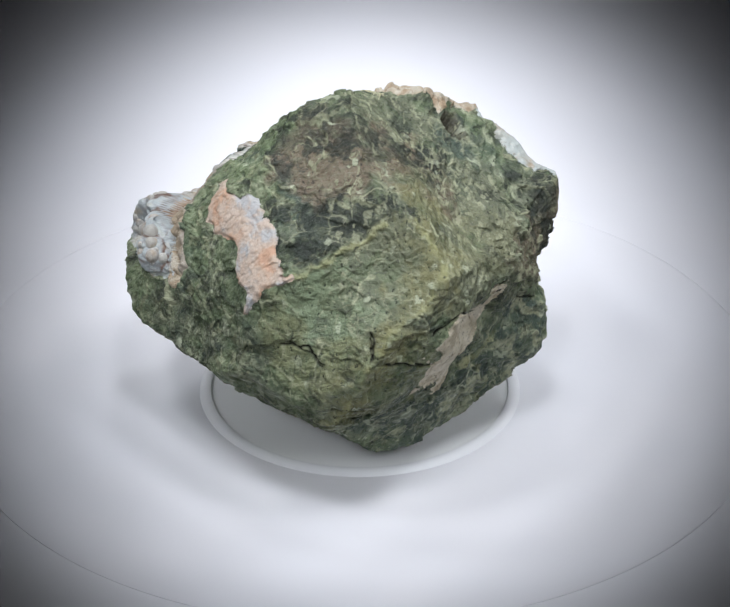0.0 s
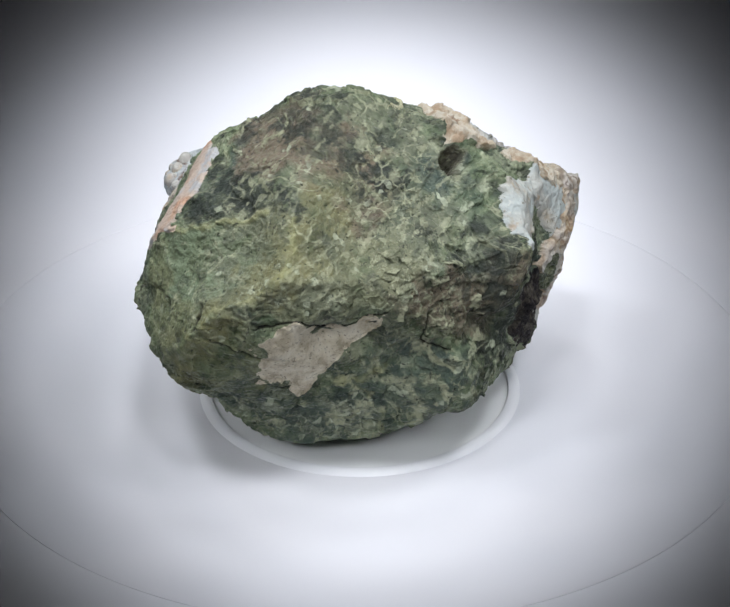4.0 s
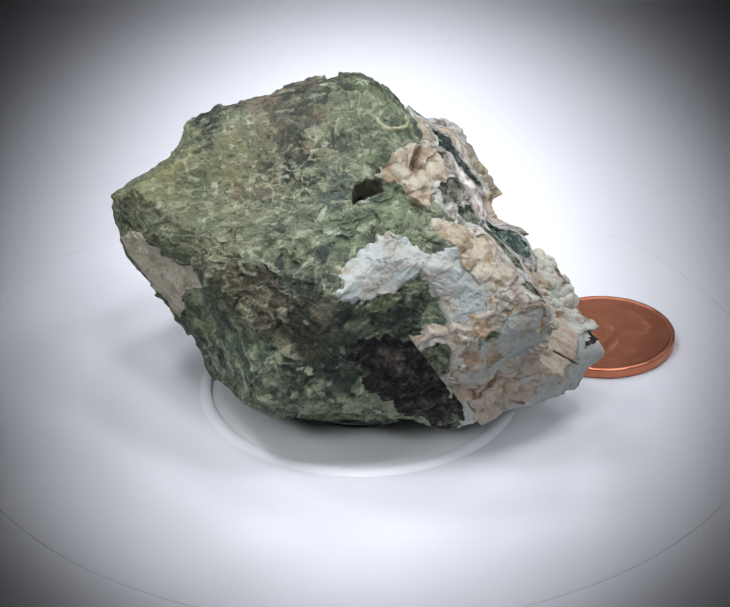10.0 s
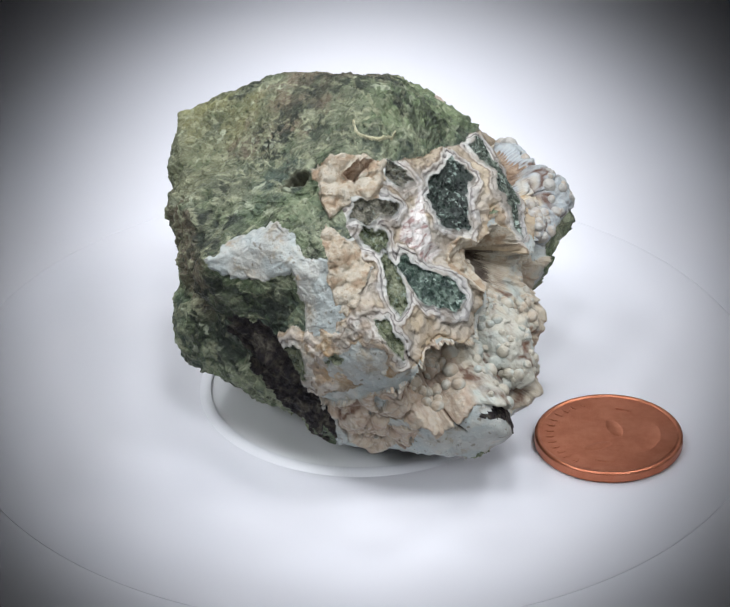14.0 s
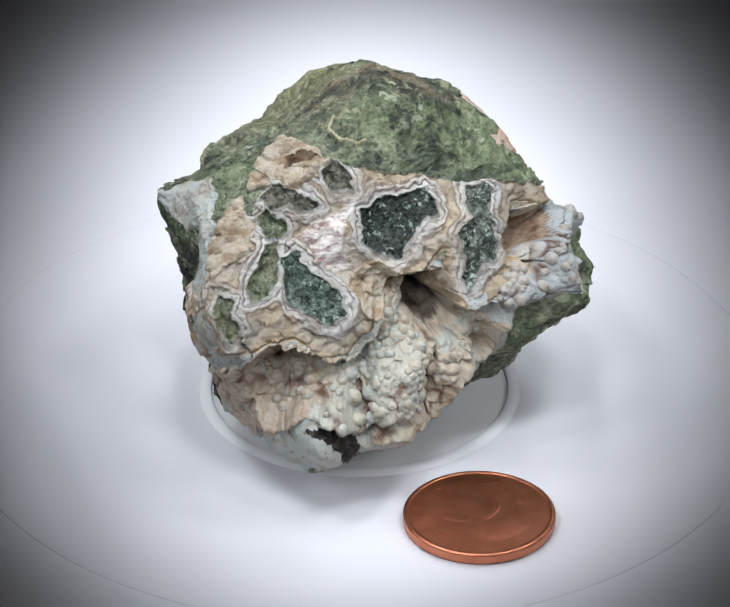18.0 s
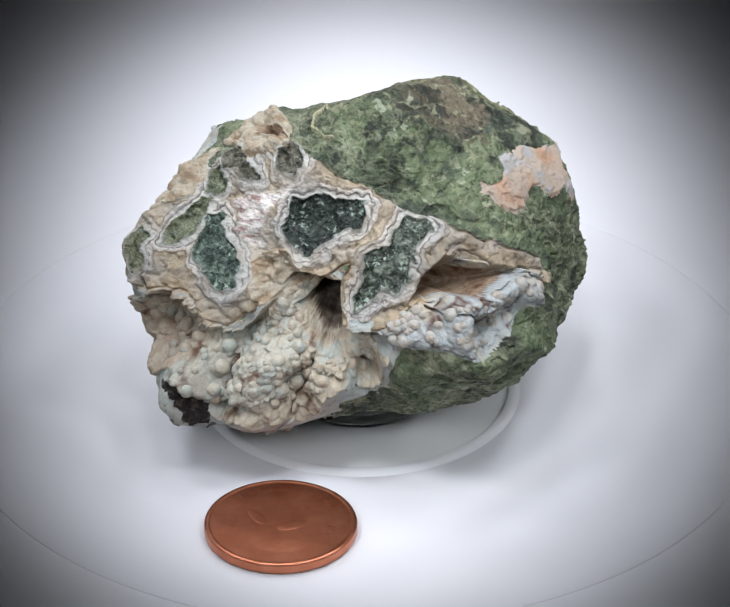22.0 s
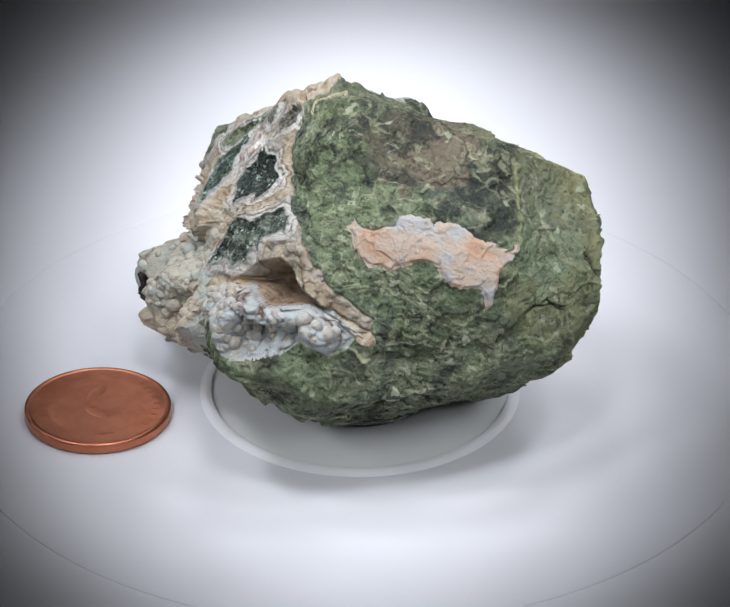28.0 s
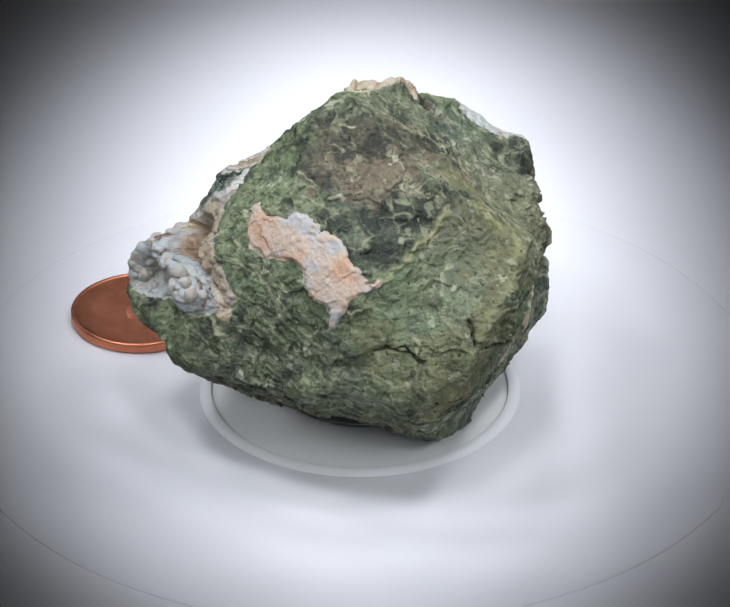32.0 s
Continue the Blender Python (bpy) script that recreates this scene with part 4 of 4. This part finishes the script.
    down = flat(p, 4.7) @ np.array(((0.5, 0.87), (-0.87, 0.5)))
    fall = grain(np.stack([down[:, 0] / 5.0, down[:, 1] / 0.7 + layers(p, 3.0, 3, 181), p[:, 2] * 0], 1), 183) + 0.45 * layers(p, 1.0, 3, 185)
    net = 1 - np.abs(layers(p, 3.2, 4, 191, 0.6)) / 0.05
    chips = bits + 0.3 * layers(p, 0.8, 3, 193)
    tone["pale"] = np.clip(0.5 * streaky * ease((drift - 0.5) / 0.2) + 0.6 * ease((zone["lowpale"] + 1) / 1.5) * ease((fall - 0.1) / 0.35) + 0.6 * ease((zone["greylow"] + 1.5) / 2) * ease(net) * ease(0.5 + 1.2 * soft)
                           + 0.3 * ease(net) * ease(layers(p, 8.0, 2, 197) * 2) * ease(0.5 + 1.2 * soft) + 0.7 * ease((zone["flakes"] + 0.5) / 1.5) * ease((chips - 0.45) / 0.08)
                           + 0.7 * ease((np.maximum(zone["teallow"], zone["tealside"]) + 0.5) / 1.5) * ease((fall - 0.5) / 0.3), 0, 1)
    tone["dark"] = np.clip(tone["dark"] + 0.35 * streaky * ease((-drift - 0.45) / 0.6) + 0.6 * ease((zone["flakes"] + 0.5) / 1.5) * ease((-chips - 0.3) / 0.3), 0, 1)
    tone["slab"], tone["chip"] = slab_luck, chip_luck
    tone["pale"] = np.clip(tone["pale"] + (1 - tone["brown"]) * 0.5 * chip_joint * ease(layers(p, 3.0, 3, 231) * 2.2 - 0.35) + 0.7 * ease(slab_joint * 2.2 - 1.2) * ease(layers(p, 5.0, 2, 233) * 2 - 0.1), 0, 1)
    tone["dark"] = np.clip(tone["dark"] + 0.7 * chip_joint * ease(layers(p, 2.6, 3, 235) * 2.2 - 0.3), 0, 1)
    tone["fleck"] = ease((crumb_luck - 0.93 + 0.05 * ease((18.0 - p[:, 2]) / 5.0)) / 0.03) * ease(layers(p, 3.4, 3, 211) * 1.6 + 0.25)
    tone["seam"] = np.clip(seam * (0.4 + 0.5 * soft), 0, 0.55)
    zone["leaf"] = np.maximum(zone["leaf"], zone["moss"])
    for who in ("sunny", "leaf", "sage"):
        tone[who] = ease((zone[who] + 0.8 + 1.3 * soft) / 1.8)
    tone["grey"] = ease((np.maximum(zone["grey"], zone["greylow"]) + 1.2 + 1.6 * soft) / 2.5)
    # cracks, and the shade in the top hole put in as near-black
    tone["rift"] = np.clip(rift * 1.2 + ease(zone["hole_top"] / 0.8) * 0.7 , 0, 1)
    tone["band"] = band
    low = ease((20.0 - flat(p, 120.4)[:, 1]) / 4.0)
    tone["edge"] = np.exp(-np.clip(zone["field"], 0, 9) / 0.8) * low
    tone["bright"] = ease((zone["bright"] + 0.3 * soft) / 0.5)
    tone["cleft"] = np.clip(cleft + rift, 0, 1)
    tone["cool"] = ease((zone["lobe"] + 0.6 * soft) / 1.5)
    tone["cave"] = ease((zone["cave"] + 0.8 + 0.4 * soft) / 1.2)
    return p * 0.001, quads, kind, names, tone, d, (np.maximum(np.maximum(zone["lobe"], zone["lining"]), np.maximum(zone["cave"], zone["floor"] - 0.6)) - 3 * ease(zone["deep"] + 1.5) > 0.7) & (cleft < 0.3) & (zone["deep"] < -1.3), tone["cool"]


def cut_parts(parent, fineness):
    p, quads, kind, names, tone, d, safe, chill = build_rock(fineness)
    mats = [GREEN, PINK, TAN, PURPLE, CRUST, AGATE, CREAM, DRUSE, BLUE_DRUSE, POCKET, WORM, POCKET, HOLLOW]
    labels = ["rough olive and dark green rock, chipped", "pinkish chalcedony film on the green rock", "tan film on a broken face", "dark purple-brown manganese stain",
              "greyish white chalcedony crust", "white, grey and cream banded agate veins", "cream chalcedony bumps", "knobbly cream and white druse", "bluish white druse lining",
              "brown hollow in the side", "thin pale wavy vein", "brown hollow under the cream crust", "deep greyish brown hollow under the agate, its shade painted dark"]
    face_kind = np.sort(kind[quads], axis=1)[:, 2]
    made = {}
    for k, name in enumerate(names):
        q = quads[face_kind == k]
        if len(q) < 4:
            continue
        used, back = np.unique(q, return_inverse=True)
        me = bpy.data.meshes.new(name)
        me.vertices.add(len(used))
        me.vertices.foreach_set("co", p[used].astype(np.float32).reshape(-1))
        me.loops.add(len(q) * 4)
        me.loops.foreach_set("vertex_index", back.reshape(-1).astype(np.int32))
        me.polygons.add(len(q))
        me.polygons.foreach_set("loop_start", np.arange(0, len(q) * 4, 4, dtype=np.int32))
        me.update(calc_edges=True)
        me.polygons.foreach_set("use_smooth", np.ones(len(q), bool))
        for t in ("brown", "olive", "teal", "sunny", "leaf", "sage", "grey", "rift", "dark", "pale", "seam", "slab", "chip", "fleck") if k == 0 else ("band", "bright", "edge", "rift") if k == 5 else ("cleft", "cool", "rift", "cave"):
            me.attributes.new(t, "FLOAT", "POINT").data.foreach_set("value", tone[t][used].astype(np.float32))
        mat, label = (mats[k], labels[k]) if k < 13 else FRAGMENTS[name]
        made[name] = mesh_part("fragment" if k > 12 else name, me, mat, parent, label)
    return p, kind, d, made, safe, chill


rock = tagged(new("rock_specimen"), "rough green rock with pale agate veins and a knobbly hollow", "rock")
places, stuff, outward, pieces, safe, chill = cut_parts(rock, 345)


def nodules(parent_name, who, count, low, high, mat, label):
    """Round knobs that sit on the druse, apart from one another."""
    rng = np.random.default_rng(who)
    shapes = []
    for k in range(6):
        bm = bmesh.new()
        bmesh.ops.create_icosphere(bm, subdivisions=3 if k < 2 else 2, radius=0.001)
        for v in bm.verts:
            v.co *= 1 + 0.09 * noise.noise(v.co * 1700 + Vector((9 * k, 0, 0))) + 0.04 * noise.noise(v.co * 5000 + Vector((0, 7 * k, 0)))
        for f in bm.faces:
            f.smooth = True
        me = bpy.data.meshes.new("nodule")
        bm.to_mesh(me)
        bm.free()
        me.materials.append(mat)
        me.attributes.new("cool", "FLOAT", "POINT").data.foreach_set("value", np.full(len(me.vertices), 0.5 if k % 2 else 0.1, np.float32))
        me.attributes.new("cave", "FLOAT", "POINT").data.foreach_set("value", np.full(len(me.vertices), 0.0 if k % 2 else 0.5, np.float32))
        shapes.append(me)
    at = np.where((stuff == who) & safe)[0]
    taken = []
    for i in rng.permutation(at):
        if len(taken) >= count:
            break
        size = (low + (high - low) * rng.uniform() ** 1.5) * 0.001
        c = places[i] - outward[i] * size * 0.84
        if all(np.linalg.norm(c - b) > 0.44 * (size + s) for b, s in taken):
            taken.append((c, size))
            ob = new("nodule", shapes[2 * (len(taken) % 3) + int(chill[i] > rng.uniform(0.2, 0.8))])
            ob.parent = pieces[parent_name]
            ob.matrix_basis = Matrix.LocRotScale(c, Euler(rng.uniform(0, 6, 3)), [size * 1000 * rng.uniform(0.85, 1.15) for _ in range(3)])
            tagged(ob, label)


nodules("druse_floor", 7, 210, 0.45, 1.1, DRUSE, "")
nodules("blue_druse", 8, 75, 0.45, 1.05, BLUE_DRUSE, "")

# ---- coin ----
coin = tagged(new("coin"), "worn copper coin lying flat on the white turntable", "coin")
part("blank", lathe(rounded([(0, 0.00005), (0.0093, 0.0), (0.00952, 0.00022), (0.00952, 0.00135), (0.0093, 0.00150), (0.0090, 0.00150), (0.00882, 0.00140), (0, 0.00139)], 0.0001, 3), 160), COPPER, coin)


def relief(name, x, y, w, l, h, turn=0.0):
    """A low rounded swelling on the coin's face."""
    bm = bmesh.new()
    bmesh.ops.create_uvsphere(bm, u_segments=24, v_segments=12, radius=1.0)
    for f in bm.faces:
        f.smooth = True
    bmesh.ops.transform(bm, matrix=pose(x, y, 0.00136, 0, 0, turn) @ Matrix.Diagonal((w, l, h, 1)), verts=bm.verts)
    return part(name, bm, COPPER, coin)


relief("raised_shape", 0.0006, 0.0016, 0.0030, 0.0036, 0.00005, 12)
relief("raised_shape", -0.0002, -0.0046, 0.0044, 0.0026, 0.00006, -6)
relief("raised_shape", -0.0030, 0.0012, 0.0009, 0.0022, 0.00007, 30)
relief("raised_shape", 0.0014, -0.0006, 0.0022, 0.0011, 0.00008, 24)


def letter_bars(start, end, count, radius, size):
    for k in range(count):
        a = radians(start + (end - start) * k / max(1, count - 1))
        bm = bmesh.new()
        bmesh.ops.create_cube(bm, size=1.0)
        bmesh.ops.bevel(bm, geom=list(bm.edges), offset=0.2, segments=2, affect="EDGES")
        m = pose(radius * math.cos(a), radius * math.sin(a), 0.00139, 0, 0, math.degrees(a) - 90) @ Matrix.Diagonal((size * 0.62, size, 0.00012, 1))
        bmesh.ops.transform(bm, matrix=m, verts=bm.verts)
        part("letter_bar", bm, COPPER, coin)


letter_bars(150, 30, 13, 0.0076, 0.0011)
letter_bars(188, 170, 7, 0.0062, 0.0010)
letter_bars(-22, -8, 4, 0.0064, 0.0011)
COIN_AT = (-0.01975, 0.02837)


def motions():
    def spun(t):
        return pose(0, 0, 0, 0, 0, TURN * t)
    for thing in (turntable, dish, puck, rock):
        walk(thing, [(t, spun(t)) for t in PERIOD_ROWS])
    walk(coin, [(t, spun(t) @ pose(*COIN_AT, 0, 0, 0, 231)) for t in PERIOD_ROWS])


motions()
